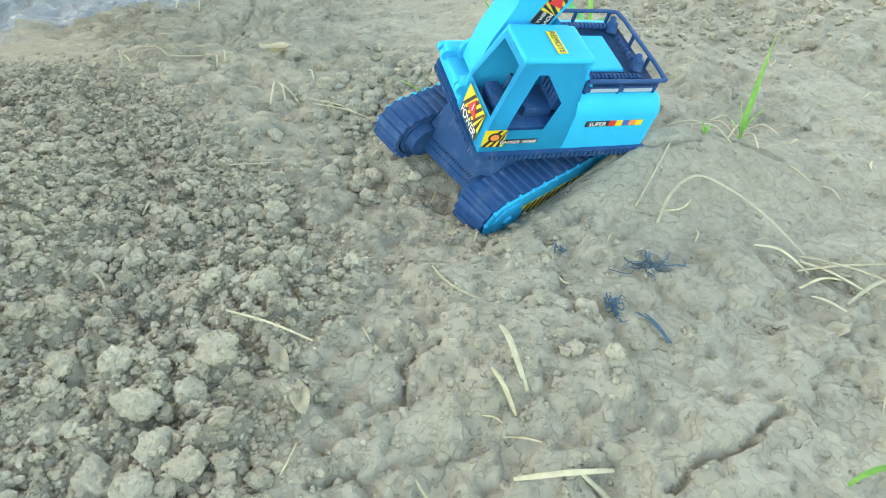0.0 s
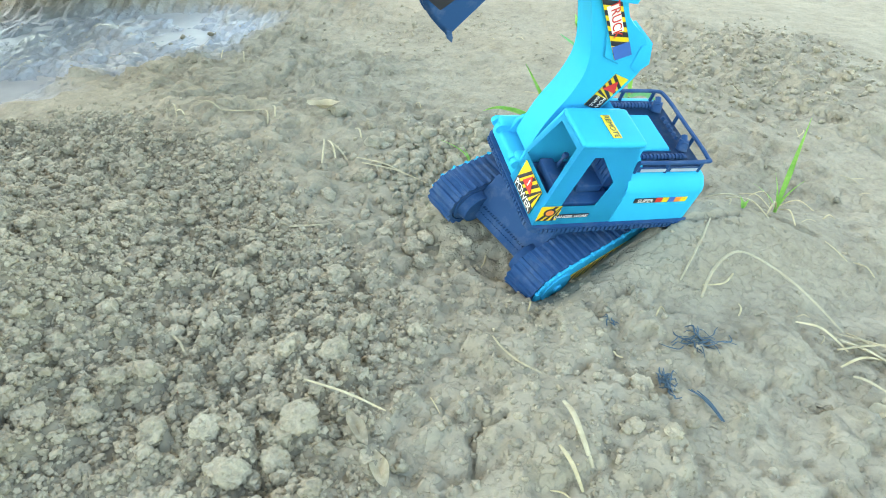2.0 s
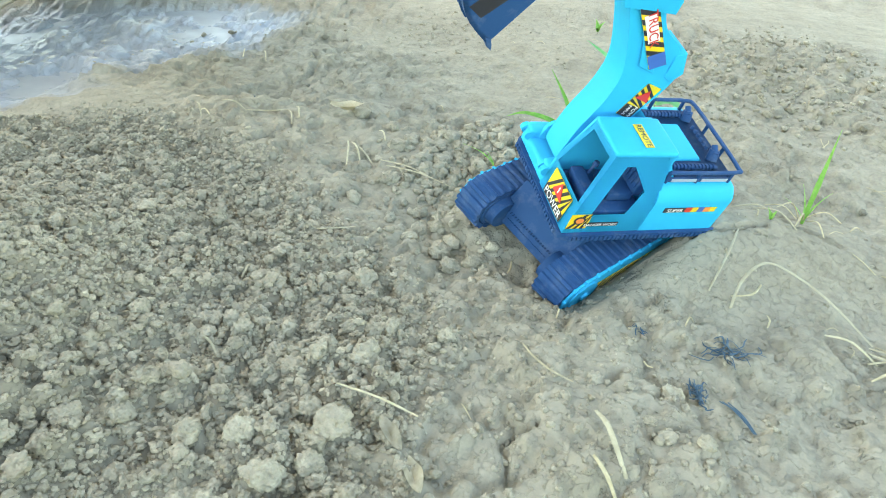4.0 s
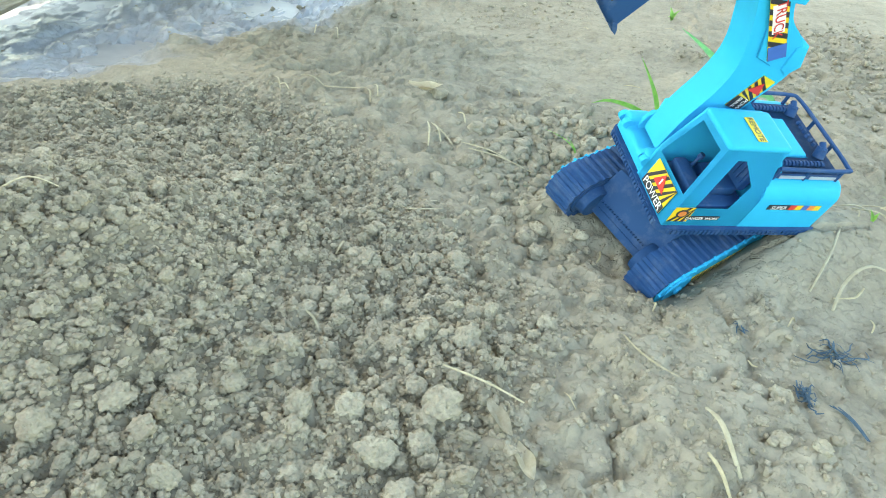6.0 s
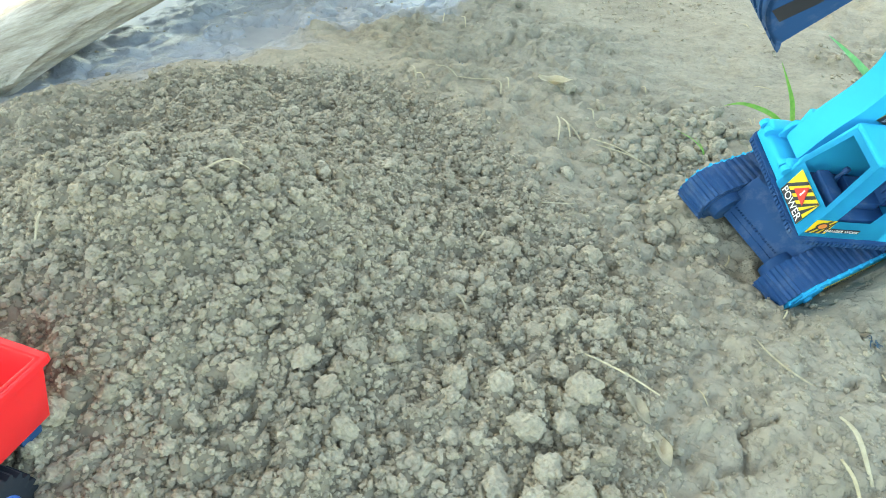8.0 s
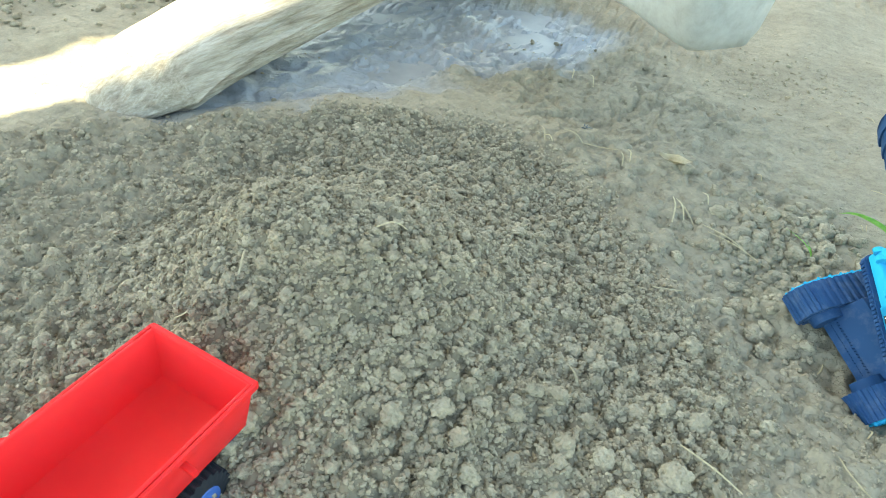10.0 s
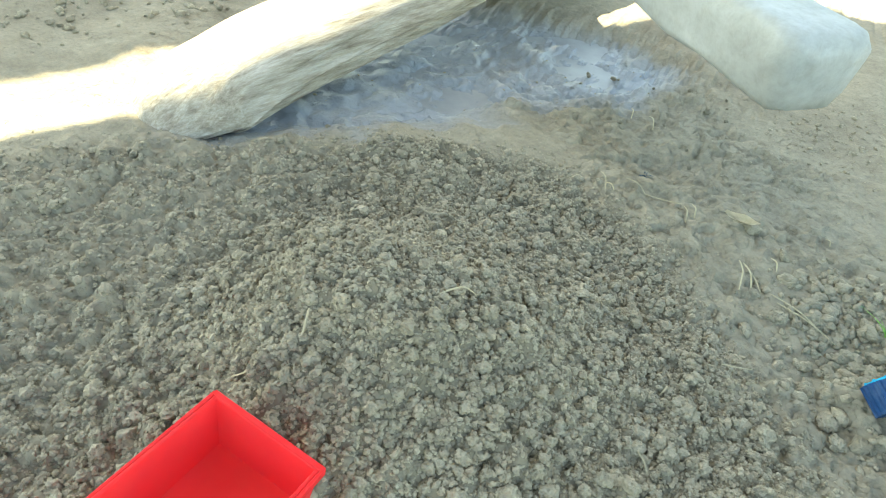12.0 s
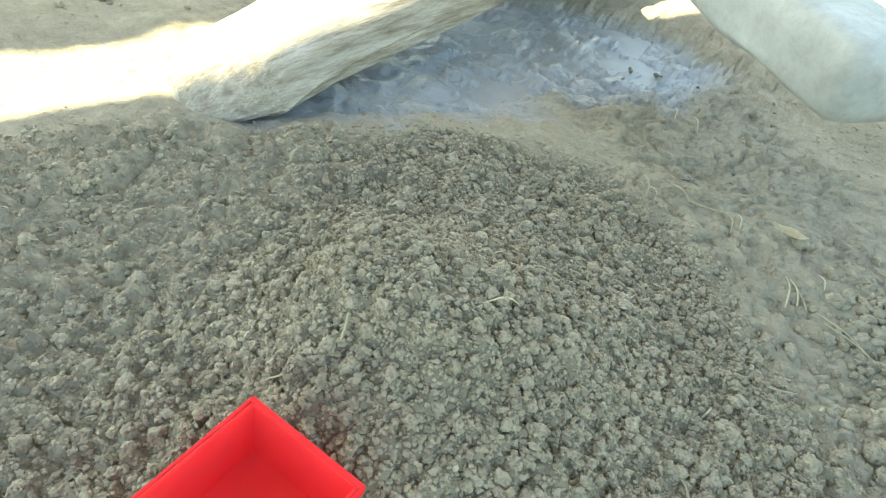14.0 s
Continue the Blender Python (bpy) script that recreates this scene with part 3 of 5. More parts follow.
def build_digger():
    root = new("toy_excavator")
    root.matrix_world = EX_POSE
    root.empty_display_size = 0.05
    tagged(root, "cyan and navy plastic toy excavator on dried mud, boom raised", "toy excavator")
    L, W = 0.184, 0.142

    # undercarriage, turned against the cab
    turn = Matrix.Translation(PIVOT) @ pose(0, 0, 0, 0, 0, SWING)
    HB, LT, R = 0.0975, 0.216, 0.031
    zc = -HB + R
    for side in (1, -1):
        y0, y1 = (0.046, 0.080) if side > 0 else (-0.080, -0.046)
        b = track_belt(LT, R, y0, y1)
        bmesh.ops.translate(b, vec=(0, 0, zc), verts=b.verts)
        belt = ex_part("track", b, M_NAVY, root, "ribbed navy plastic track", 25, turn)
        b = bmesh.new()
        yo = 0.0825 * side
        yi = 0.0795 * side
        slab(b, [(x, z + zc) for x, z in stadium(LT - 0.008, R - 0.004, 9)], min(yi, yo), max(yi, yo), 0.0009, 1)
        for k in range(30):
            (x, z), (nx, nz) = along_stadium(LT - 0.010, R - 0.004, k / 30 * (2 * (LT - 2 * R) + math.tau * R))
            cyl(b, 0.0024, 0.0018, (x, yi, z + zc), (x, yo + 0.0012 * side, z + zc), 7)
        cover = ex_part("side_cover", b, M_CYAN, belt, "cyan track cover with a toothed rim", 40, turn)
        for x in (-0.074, 0.074):
            b = bmesh.new()
            cyl(b, 0.020, 0.020, (x, yo, zc), (x, yo + 0.0015 * side, zc), 24)
            cyl(b, 0.006, 0.005, (x, yo, zc), (x, yo + 0.004 * side, zc), 12)
            ex_part("hub", b, M_CYAN, belt, "", 40, turn)
        sm = facing((0, yo + 0.0004 * side, zc), (-side, 0, 0), (0, 0, 1))
        ex_part("hazard_strip", plate(sm, 0.115, 0.017), M_YELLOW, belt, "yellow and black hazard strip", None, turn)
        hazard_bars(stripes(sm, 0.115, 0.017, 12), M_INK, belt, turn)
        b = bmesh.new()
        yin = 0.0455 * side
        slab(b, [(x, z + zc) for x, z in stadium(LT - 0.012, R - 0.006, 9)], min(yin, yin + 0.003 * side), max(yin, yin + 0.003 * side), 0.0008, 1)
        for x in (-0.076, 0.076):
            cyl(b, 0.021, 0.019, (x, yin, zc), (x, yin - 0.010 * side, zc), 22)
        ex_part("inner_guard", b, M_NAVY, root, "", 40, turn)
    b = bmesh.new()
    slab(b, [(-0.078, -HB + 0.020), (-0.066, -HB + 0.012), (0.066, -HB + 0.012), (0.078, -HB + 0.020), (0.070, -HB + 0.046), (0.050, -0.026), (-0.050, -0.026), (-0.070, -HB + 0.046)], -0.0455, 0.0455, 0.002)
    for x in (-0.074, 0.074):
        for k in range(22):
            y = -0.038 + k * 0.0036
            for h in (0.030, 0.040):
                cyl(b, 0.0007, 0.0007, (x * 0.985, y, -HB + h), (x * 1.035, y, -HB + h), 5)
    ex_part("chassis", b, M_NAVY, root, "navy chassis with rows of moulded rivets", 40, turn)
    b = bmesh.new()
    cyl(b, 0.050, 0.046, (0.0144, 0, -0.030), (0.0144, 0, -0.006), 40)
    for k in range(40):
        a = math.tau * k / 40
        box(b, (0.0465, -0.0016, -0.026), (0.052, 0.0016, -0.010), Matrix.Translation((0.0144, 0, 0)) @ pose(0, 0, 0, 0, 0, math.degrees(a)))
    ex_part("turntable", b, M_NAVY, root, "toothed navy turntable")
    b = bmesh.new()
    for y, q in ((-0.018, 0.006), (0.018, -0.006)):
        slab(b, [(-0.086, -0.012), (-0.104, -0.010), (-0.104, -0.005), (-0.086, -0.002)], min(y, y + q), max(y, y + q), 0.0008, 1)
    box(b, (-0.106, -0.018, -0.010), (-0.090, 0.018, -0.005), None, 0.001)
    box(b, (-0.114, -0.009, -0.009), (-0.102, 0.009, -0.005), None, 0.001)
    for k in range(14):
        t0, t1 = math.tau * k / 14, math.tau * (k + 1) / 14
        tube(b, [(-0.119 + 0.0055 * math.cos(t0), 0.0055 * math.sin(t0), -0.007), (-0.119 + 0.0055 * math.cos(t1), 0.0055 * math.sin(t1), -0.007)], 0.0024, 6)
    ex_part("tow_bracket", b, M_NAVY, root, "navy tow bracket with a ring")

    # base plate with its beaded rim
    b = bmesh.new()
    box(b, (-L / 2, -W / 2, -0.009), (L / 2, W / 2, 0.0), None, 0.0)
    vert = [e for e in b.edges if abs(e.verts[0].co.z - e.verts[1].co.z) > 0.005]
    bmesh.ops.bevel(b, geom=vert, offset=0.012, segments=5, affect="EDGES", profile=0.5)
    ex_part("base_plate", b, M_NAVY, root, "navy base plate", 40)
    b = bmesh.new()
    for k in range(34):
        x = -L / 2 + 0.012 + k * (L - 0.024) / 33
        for y in (-W / 2, W / 2):
            box(b, (x - 0.0016, y - 0.0016, -0.0075), (x + 0.0016, y + 0.0016, -0.0015))
    for k in range(25):
        y = -W / 2 + 0.012 + k * (W - 0.024) / 24
        for x in (-L / 2, L / 2):
            box(b, (x - 0.0016, y - 0.0016, -0.0075), (x + 0.0016, y + 0.0016, -0.0015))
    ex_part("beaded_rim", b, M_NAVY, root, "navy beaded rim", None)

    # hull: rear engine housing
    b = bmesh.new()
    lo = [(-0.088, -0.067), (0.004, -0.067), (0.004, 0.067), (-0.088, 0.067)]
    hi = [(-0.084, -0.058), (0.004, -0.058), (0.004, 0.058), (-0.084, 0.058)]
    va = [b.verts.new((x, y, 0.0)) for x, y in lo]
    vb = [b.verts.new((x, y, 0.053)) for x, y in lo]
    vc = [b.verts.new((x, y, 0.066)) for x, y in hi]
    b.faces.new(va[::-1])
    b.faces.new(vc)
    for p, q in ((va, vb), (vb, vc)):
        for k in range(4):
            b.faces.new((p[k], p[(k + 1) % 4], q[(k + 1) % 4], q[k]))
    edges = [e for e in b.edges if min(v.co.z for v in e.verts) > 0.001 or abs(e.verts[0].co.z - e.verts[1].co.z) > 0.01]
    edges = [e for e in edges if not all(v.co.x > 0 for v in e.verts)]
    bmesh.ops.bevel(b, geom=edges, offset=0.007, segments=4, affect="EDGES", profile=0.5)
    hull = ex_part("engine_housing", b, M_CYAN, root, "rounded cyan engine housing", 50)
    b = bmesh.new()
    box(b, (-0.058, -0.026, 0.060), (-0.022, 0.026, 0.0705), None, 0.003, 3)
    ex_part("hatch", b, M_CYAN, root, "", 50)
    b = bmesh.new()
    slab(b, [(-0.016, 0.062), (0.006, 0.062), (0.006, 0.101), (-0.003, 0.086), (-0.013, 0.0705)], -0.047, 0.052, 0.002, 2)
    ex_part("cowl", b, M_CYAN, root, "sloped cyan cowl behind the cab", 50)
    # front deck at the foot of the boom, with lugs
    b = bmesh.new()
    box(b, (0.002, -0.067, 0.0), (0.088, 0.002, 0.018), None, 0.004, 3)
    box(b, (0.002, -0.067, 0.015), (0.052, -0.056, 0.050), None, 0.003, 2)
    box(b, (0.000, -0.062, 0.040), (0.020, 0.000, 0.078), None, 0.005, 3)
    box(b, (0.060, -0.066, 0.012), (0.0885, -0.050, 0.030), None, 0.006, 4)
    box(b, (0.072, -0.012, 0.012), (0.0885, 0.001, 0.030), None, 0.005, 4)
    for y in (-0.064, -0.053, -0.009, -0.001):
        cyl(b, 0.0062, 0.0062, (0.087, y - 0.0030, 0.020), (0.087, y + 0.0030, 0.020), 18)
    ex_part("front_deck", b, M_CYAN, root, "", 50)
    b = bmesh.new()
    for y in (-0.053, -0.010):
        slab(b, [(0.034, 0.010), (0.074, 0.010), (0.078, 0.022), (0.073, 0.038), (0.058, 0.048), (0.040, 0.046)], y, y + 0.005, 0.001)
    cyl(b, 0.006, 0.006, (0.060, -0.060, 0.030), (0.060, -0.003, 0.030), 18)
    ex_part("boom_bracket", b, M_CYAN, root, "", 40)

    # the cab: panels with openings
    yl, yr, t = 0.0665, 0.000, 0.0035
    F0, F1, RF, RB, top = 0.088, 0.084, 0.060, 0.002, 0.104
    b = bmesh.new()
    ring_panel(b, [(F0, yl, 0.0), (F1, yl, 0.042), (RF, yl - 0.017, top), (RB, yl - 0.017, top), (RB, yl, 0.042), (RB, yl, 0.0)],
               [(0.067, yl, 0.030), (0.066, yl, 0.042), (0.047, yl - 0.0128, 0.089), (0.038, yl - 0.0128, 0.089), (0.020, yl - 0.005, 0.060), (0.031, yl, 0.030)], t)
    ex_part("cab_side", b, M_CYAN, root, "cyan cab side with an open window", 40)
    b = bmesh.new()
    ring_panel(b, [(F0, yl, 0.0), (F0, yr, 0.0), (F1, yr, 0.042), (RF, yr + 0.003, top), (RF, yl - 0.017, top), (F1, yl, 0.042)],
               [(0.0834, yl - 0.006, 0.044), (0.0834, yr + 0.006, 0.044), (0.081, yr + 0.006, 0.050), (0.064, yr + 0.008, 0.094), (0.064, yl - 0.021, 0.094), (0.081, yl - 0.008, 0.050)], t)
    ex_part("cab_front", b, M_CYAN, root, "cyan cab front with a raked open windscreen", 40)
    b = bmesh.new()
    slab(b, [(F0, 0.0), (F1, 0.042), (RF, top), (RB, top), (RB, 0.0)], yr - 0.001, yr + 0.0025, 0.0008, 1)
    ex_part("cab_inner_side", b, M_CYAN, root, "", 40)
    b = bmesh.new()
    box(b, (RB - 0.006, yr + 0.001, top - 0.006), (RF + 0.002, yl - 0.0155, top + 0.0015), None, 0.0038, 4)
    ex_part("cab_roof", b, M_CYAN, root, "rounded cyan cab roof", 50)
    b = bmesh.new()
    box(b, (-0.004, yr + 0.001, 0.060), (RB + 0.002, yl - 0.0165, top - 0.002), None, 0.002, 2)
    ex_part("cab_back", b, M_CYAN, root, "", 50)
    b = bmesh.new()
    box(b, (0.010, 0.006, 0.020), (0.078, 0.062, 0.030), None, 0.002)
    box(b, (0.018, 0.016, 0.030), (0.046, 0.050, 0.042), None, 0.003)
    box(b, (0.014, 0.016, 0.036), (0.024, 0.050, 0.074), pose(0, 0, 0, 0, -6, 0), 0.003)
    for k in range(5):
        box(b, (0.0225, 0.020 + 0.006 * k, 0.046), (0.0255, 0.023 + 0.006 * k, 0.070), pose(0, 0, 0, 0, -6, 0))
    for y in (0.022, 0.044):
        cyl(b, 0.0016, 0.0016, (0.060, y, 0.030), (0.054, y, 0.056), 8)
        cyl(b, 0.0032, 0.0028, (0.054, y, 0.055), (0.053, y, 0.060), 8)
    box(b, (0.060, 0.014, 0.030), (0.074, 0.056, 0.046), None, 0.003)
    ex_part("seat", b, M_NAVY, root, "navy ribbed seat and control levers", 40)

    # rear deck frame, springs, silencers and guard rail
    b = bmesh.new()
    ring_panel(b, [(-0.084, -0.050, 0.0675), (-0.002, -0.050, 0.0675), (0.004, -0.044, 0.0675), (0.004, 0.044, 0.0675), (-0.002, 0.050, 0.0675), (-0.084, 0.050, 0.0675)],
               [(-0.059, -0.027, 0.0675), (-0.024, -0.027, 0.0675), (-0.022, -0.025, 0.0675), (-0.022, 0.025, 0.0675), (-0.024, 0.027, 0.0675), (-0.059, 0.027, 0.0675)], 0.005)
    for y in (-0.0385, 0.0385):
        for k in range(13):
            x = -0.064 + 0.0042 * k
            cyl(b, 0.0034, 0.0034, (x - 0.0011, y, 0.0718), (x + 0.0011, y, 0.0718), 12)
        cyl(b, 0.0024, 0.0024, (-0.068, y, 0.0715), (-0.008, y, 0.0715), 10)
    for x, y in ((-0.071, 0.026), (-0.071, -0.033)):
        cyl(b, 0.0060, 0.0050, (x, y, 0.068), (x - 0.002, y - 0.005, 0.079), 16)
        cyl(b, 0.0032, 0.0032, (x, y, 0.077), (x - 0.003, y - 0.009, 0.081), 12)
    for k in range(6):
        cyl(b, 0.0022, 0.0016, (-0.071, 0.012 - 0.006 * k, 0.071), (-0.071, 0.012 - 0.006 * k, 0.075), 8)
    box(b, (-0.008, 0.034, 0.068), (0.008, 0.050, 0.078), None, 0.002)
    box(b, (-0.008, -0.050, 0.068), (0.008, -0.034, 0.078), None, 0.002)
    ex_part("deck_frame", b, M_NAVY, root, "dusty navy deck frame with moulded springs", 40)
    b = bmesh.new()
    rail = curve_points([(0.004, -0.0535, 0.080), (-0.040, -0.0535, 0.080), (-0.076, -0.0535, 0.080), (-0.085, -0.046, 0.080), (-0.086, 0.0, 0.080), (-0.085, 0.046, 0.080), (-0.076, 0.0535, 0.080), (-0.004, 0.0535, 0.080)], 6)
    tube(b, rail, 0.0022, 8)
    for p in ((0.004, -0.0535), (-0.038, -0.0535), (-0.076, -0.0535), (-0.086, -0.016), (-0.086, 0.018), (-0.076, 0.0535), (-0.038, 0.0535), (-0.004, 0.0535)):
        tube(b, [(p[0], p[1], 0.062), (p[0], p[1], 0.080)], 0.0020, 7, up=Vector((1, 0, 0)))
    box(b, (-0.078, 0.0525, 0.066), (-0.004, 0.0545, 0.0725), None, 0.0005, 1)
    box(b, (0.000, -0.0540, 0.066), (0.006, -0.046, 0.085), None, 0.001, 1)
    ex_part("guard_rail", b, M_NAVY, root, "navy guard rail", 40)

    for x0, x1 in ((-0.073, -0.043), (-0.037, -0.009)):
        b = bmesh.new()
        box(b, (x0, 0.0546, 0.0672), (x1, 0.0552, 0.0715))
        ex_part("slot_panel", b, M_PALEGREY, root, "pale grey panel in the rail", None)

    # boom, arm, links and bucket
    y0, y1 = -0.0455, -0.0125
    FOOT = Matrix.Translation((0.080, 0, 0.030))
    BOOM = Matrix.Translation((-0.020, 0, 0)) @ FOOT @ pose(0, 0, 0, 0, 4, 0) @ FOOT.inverted()
    PIN = Matrix.Translation((0.060, 0, 0.271))
    ARM = BOOM @ PIN @ pose(0, 0, 0, 0, -15, 0) @ PIN.inverted()
    b = bmesh.new()
    front = curve_points([(0.094, 0, 0.026), (0.082, 0, 0.072), (0.066, 0, 0.112), (0.060, 0, 0.150), (0.070, 0, 0.198), (0.080, 0, 0.228)], 5)
    back = curve_points([(0.048, 0, 0.236), (0.036, 0, 0.205), (0.014, 0, 0.182), (0.002, 0, 0.158), (0.006, 0, 0.132), (0.028, 0, 0.090), (0.052, 0, 0.048), (0.066, 0, 0.022)], 5)
    slab(b, [(p.x, p.z) for p in front + back], y0, y1, 0.003, 3)
    boom = ex_part("boom", b, M_CYAN, root, "curved cyan boom with hazard stickers", 45, m=BOOM)
    b = bmesh.new()
    slab(b, [(0.030, 0.150), (0.048, 0.160), (0.060, 0.215), (0.050, 0.222), (0.038, 0.196)], y1, y1 + 0.0022, 0.0008, 1)
    slab(b, [(-0.002, 0.150), (0.008, 0.138), (0.016, 0.146), (0.014, 0.172), (0.004, 0.176)], y0 - 0.002, y1 + 0.002, 0.0012, 2)
    ex_part("boom_rib", b, M_CYAN, boom, "", 45, m=BOOM)
    b = bmesh.new()
    cheek = [(0.036, 0.222), (0.086, 0.228), (0.089, 0.238), (0.079, 0.256)] + [(0.060 + 0.0135 * math.cos(q), 0.271 + 0.0135 * math.sin(q)) for q in (0.0, 0.5, 1.0, 1.5, 2.0, 2.5)] + [(0.040, 0.282), (0.033, 0.276), (0.041, 0.256), (0.034, 0.236)]
    slab(b, cheek, y1 - 0.004, y1 + 0.0035, 0.0015, 2)
    slab(b, cheek, y0 - 0.0035, y0 + 0.004, 0.0015, 2)
    box(b, (0.037, y0, 0.222), (0.048, y1, 0.262), None, 0.002)
    cyl(b, 0.0075, 0.0075, (0.060, y0 - 0.006, 0.271), (0.060, y1 + 0.006, 0.271), 24)
    ex_part("elbow_bracket", b, M_CYAN, boom, "cyan elbow bracket with pin", 40, m=BOOM)
    b = bmesh.new()
    arm = curve_points([(0.046, 0, 0.270), (0.056, 0, 0.285), (0.075, 0, 0.288), (0.125, 0, 0.282), (0.166, 0, 0.262), (0.177, 0, 0.247)], 4)
    low = curve_points([(0.166, 0, 0.235), (0.125, 0, 0.256), (0.090, 0, 0.261), (0.066, 0, 0.259), (0.052, 0, 0.256)], 4)
    slab(b, [(p.x, p.z) for p in arm + low], y0 + 0.005, y1 - 0.0045, 0.0025, 2)
    stick = ex_part("arm", b, M_CYAN, root, "cyan dipper arm", 45, m=ARM)
    b = bmesh.new()
    slab(b, [(0.150, 0.268), (0.172, 0.262), (0.190, 0.232), (0.182, 0.226), (0.166, 0.250), (0.150, 0.256)], -0.049, -0.046, 0.0008, 1)
    slab(b, [(0.150, 0.268), (0.172, 0.262), (0.190, 0.232), (0.182, 0.226), (0.166, 0.250), (0.150, 0.256)], -0.017, -0.014, 0.0008, 1)
    cyl(b, 0.004, 0.004, (0.172, -0.052, 0.240), (0.172, -0.011, 0.240), 14)
    ex_part("link", b, M_NAVY, stick, "navy bucket link", 40, m=ARM)
    b = bmesh.new()
    shell = curve_points([(0.150, 0, 0.236), (0.178, 0, 0.246), (0.206, 0, 0.232), (0.214, 0, 0.206), (0.202, 0, 0.182), (0.176, 0, 0.162)], 5)
    inner = [Vector((0.176 + (p.x - 0.176) * 0.90 - 0.001, 0, 0.205 + (p.z - 0.205) * 0.90)) for p in shell]
    ya, yb = -0.064, 0.002
    out = [(p.x, p.z) for p in shell] + [(p.x, p.z) for p in inner[::-1]]
    slab(b, out, ya, yb, 0.0)
    slab(b, [(p.x, p.z) for p in shell], ya, ya + 0.003, 0.0006, 1)
    slab(b, [(p.x, p.z) for p in shell], yb - 0.003, yb, 0.0006, 1)
    for k in range(6):
        y = ya + 0.004 + k * 0.0116
        slab(b, [(0.180, 0.168), (0.176, 0.160), (0.170, 0.1565), (0.172, 0.162), (0.175, 0.168)], y - 0.0046, y + 0.0046, 0.0005, 1)
    for k in range(4):
        y = ya + 0.012 + k * 0.014
        pts = [(p.x, p.z) for p in shell[6:22]] + [(p.x + (p.x - 0.176) * 0.05, p.z + (p.z - 0.205) * 0.05) for p in shell[6:22]][::-1]
        slab(b, pts, y - 0.0022, y + 0.0022)
    ex_part("bucket", b, M_NAVY, root, "navy toothed bucket hanging from the arm", 40, m=ARM)
    b = bmesh.new()
    for y in (-0.046, -0.018):
        slab(b, [(0.158, 0.240), (0.186, 0.243), (0.182, 0.256), (0.170, 0.258)], y - 0.002, y + 0.002, 0.0006, 1)
    ex_part("bucket_ear", b, M_NAVY, root, "", 40, m=ARM)

    # printed stickers
    def sticker(o, right, up, w, h, parent=root, colour=M_YELLOW, label="yellow and black hazard sticker", at=Matrix.Identity(4)):
        m = at @ facing(o, right, up)
        return m, ex_part("sticker", plate(m, w, h), colour, parent, label, None)

    def word(w, size, mat, m, dx=0.0, dy=0.0, up=0.0011):
        bar_word(root, w, size, mat, scaled(m @ Matrix.Translation((dx, dy, up))))

    m, s = sticker((0.0868, 0.0335, 0.0215), (0, 1, 0), (-0.004, 0, 0.042), 0.043, 0.036)
    hazard_bars(stripes(m @ Matrix.Translation((0, 0.0055, 0.0)), 0.043, 0.025, 5), M_INK, root)
    ex_part("sign_band", plate(m @ Matrix.Translation((0, -0.0125, 0.0003)), 0.043, 0.011), M_INK, root, "", None)
    ex_part("warning_sign", triangle_sign(m @ Matrix.Translation((0, 0.006, 0.0004)), 0.011), M_SIGNRED, root, "red warning triangle", None)
    ex_part("sign_mark", plate(m @ Matrix.Translation((0, 0.0068, 0.0012)), 0.0018, 0.008), M_WHITE, root, "", None)
    word("POWER", 0.0122, M_WHITE, m, 0, -0.0122)
    m, s = sticker((0.0765, 0.0670, 0.020), (-1, 0, 0), (0, 0, 1), 0.021, 0.023)
    hazard_bars(stripes(m, 0.021, 0.023, 3), M_INK, root)
    m2 = m @ Matrix.Translation((0, 0.002, 0.0005))
    b = bmesh.new()
    bmesh.ops.create_cone(b, cap_ends=True, segments=20, radius1=0.0062, radius2=0.0062, depth=0.001, matrix=m2)
    ex_part("round_mark", b, M_INK, root, "", None)
    b = bmesh.new()
    bmesh.ops.create_cone(b, cap_ends=True, segments=20, radius1=0.0042, radius2=0.0042, depth=0.0014, matrix=m2)
    ex_part("round_mark", b, M_ORANGE, root, "", None)
    m, s = sticker((0.052, 0.0670, 0.0145), (-1, 0, 0), (0, 0, 1), 0.038, 0.006, colour=M_INK, label="black strip sticker with white lettering")
    word("DANGER WORK", 0.0052, M_WHITE, m)
    m, s = sticker((-0.022, 0.0674, 0.036), (-1, 0, 0), (0, 0, 1), 0.024, 0.0075, colour=M_INK, label="black strip sticker with white lettering")
    word("SUPER", 0.0070, M_WHITE, m)
    for k, c in enumerate((M_SIGNRED, M_YELLOW, M_BLUE, M_ORANGE, M_YELLOW)):
        sticker((-0.038 - 0.0072 * k, 0.0674, 0.036), (-1, 0, 0), (0, 0, 1), 0.0072, 0.0075, colour=c, label="small printed patch")
    m, s = sticker((0.0255, 0.028, top + 0.0022), (0, 1, 0), (-1, 0, 0), 0.031, 0.0095, label="yellow sticker with dark lettering")
    bar_word(root, "REMOTE", 0.0085, M_INK, scaled(m @ Matrix.Translation((0, 0, 0.0008)))) 
    # boom, left face
    yf = y1 + 0.0026
    m, s = sticker((0.047, yf, 0.196), (-0.036, 0, -0.075), (-0.075, 0, 0.036), 0.078, 0.0165, at=BOOM)
    hazard_bars(stripes(m, 0.078, 0.0165, 6), M_INK, root)
    sticker((0.052, yf + 0.0004, 0.206), (-0.036, 0, -0.075), (-0.075, 0, 0.036), 0.034, 0.0110, colour=M_WHITE, label="white panel with red lettering", at=BOOM)
    word("TRUCK", 0.0125, M_SIGNRED, m, -0.011, 0, 0.0016)
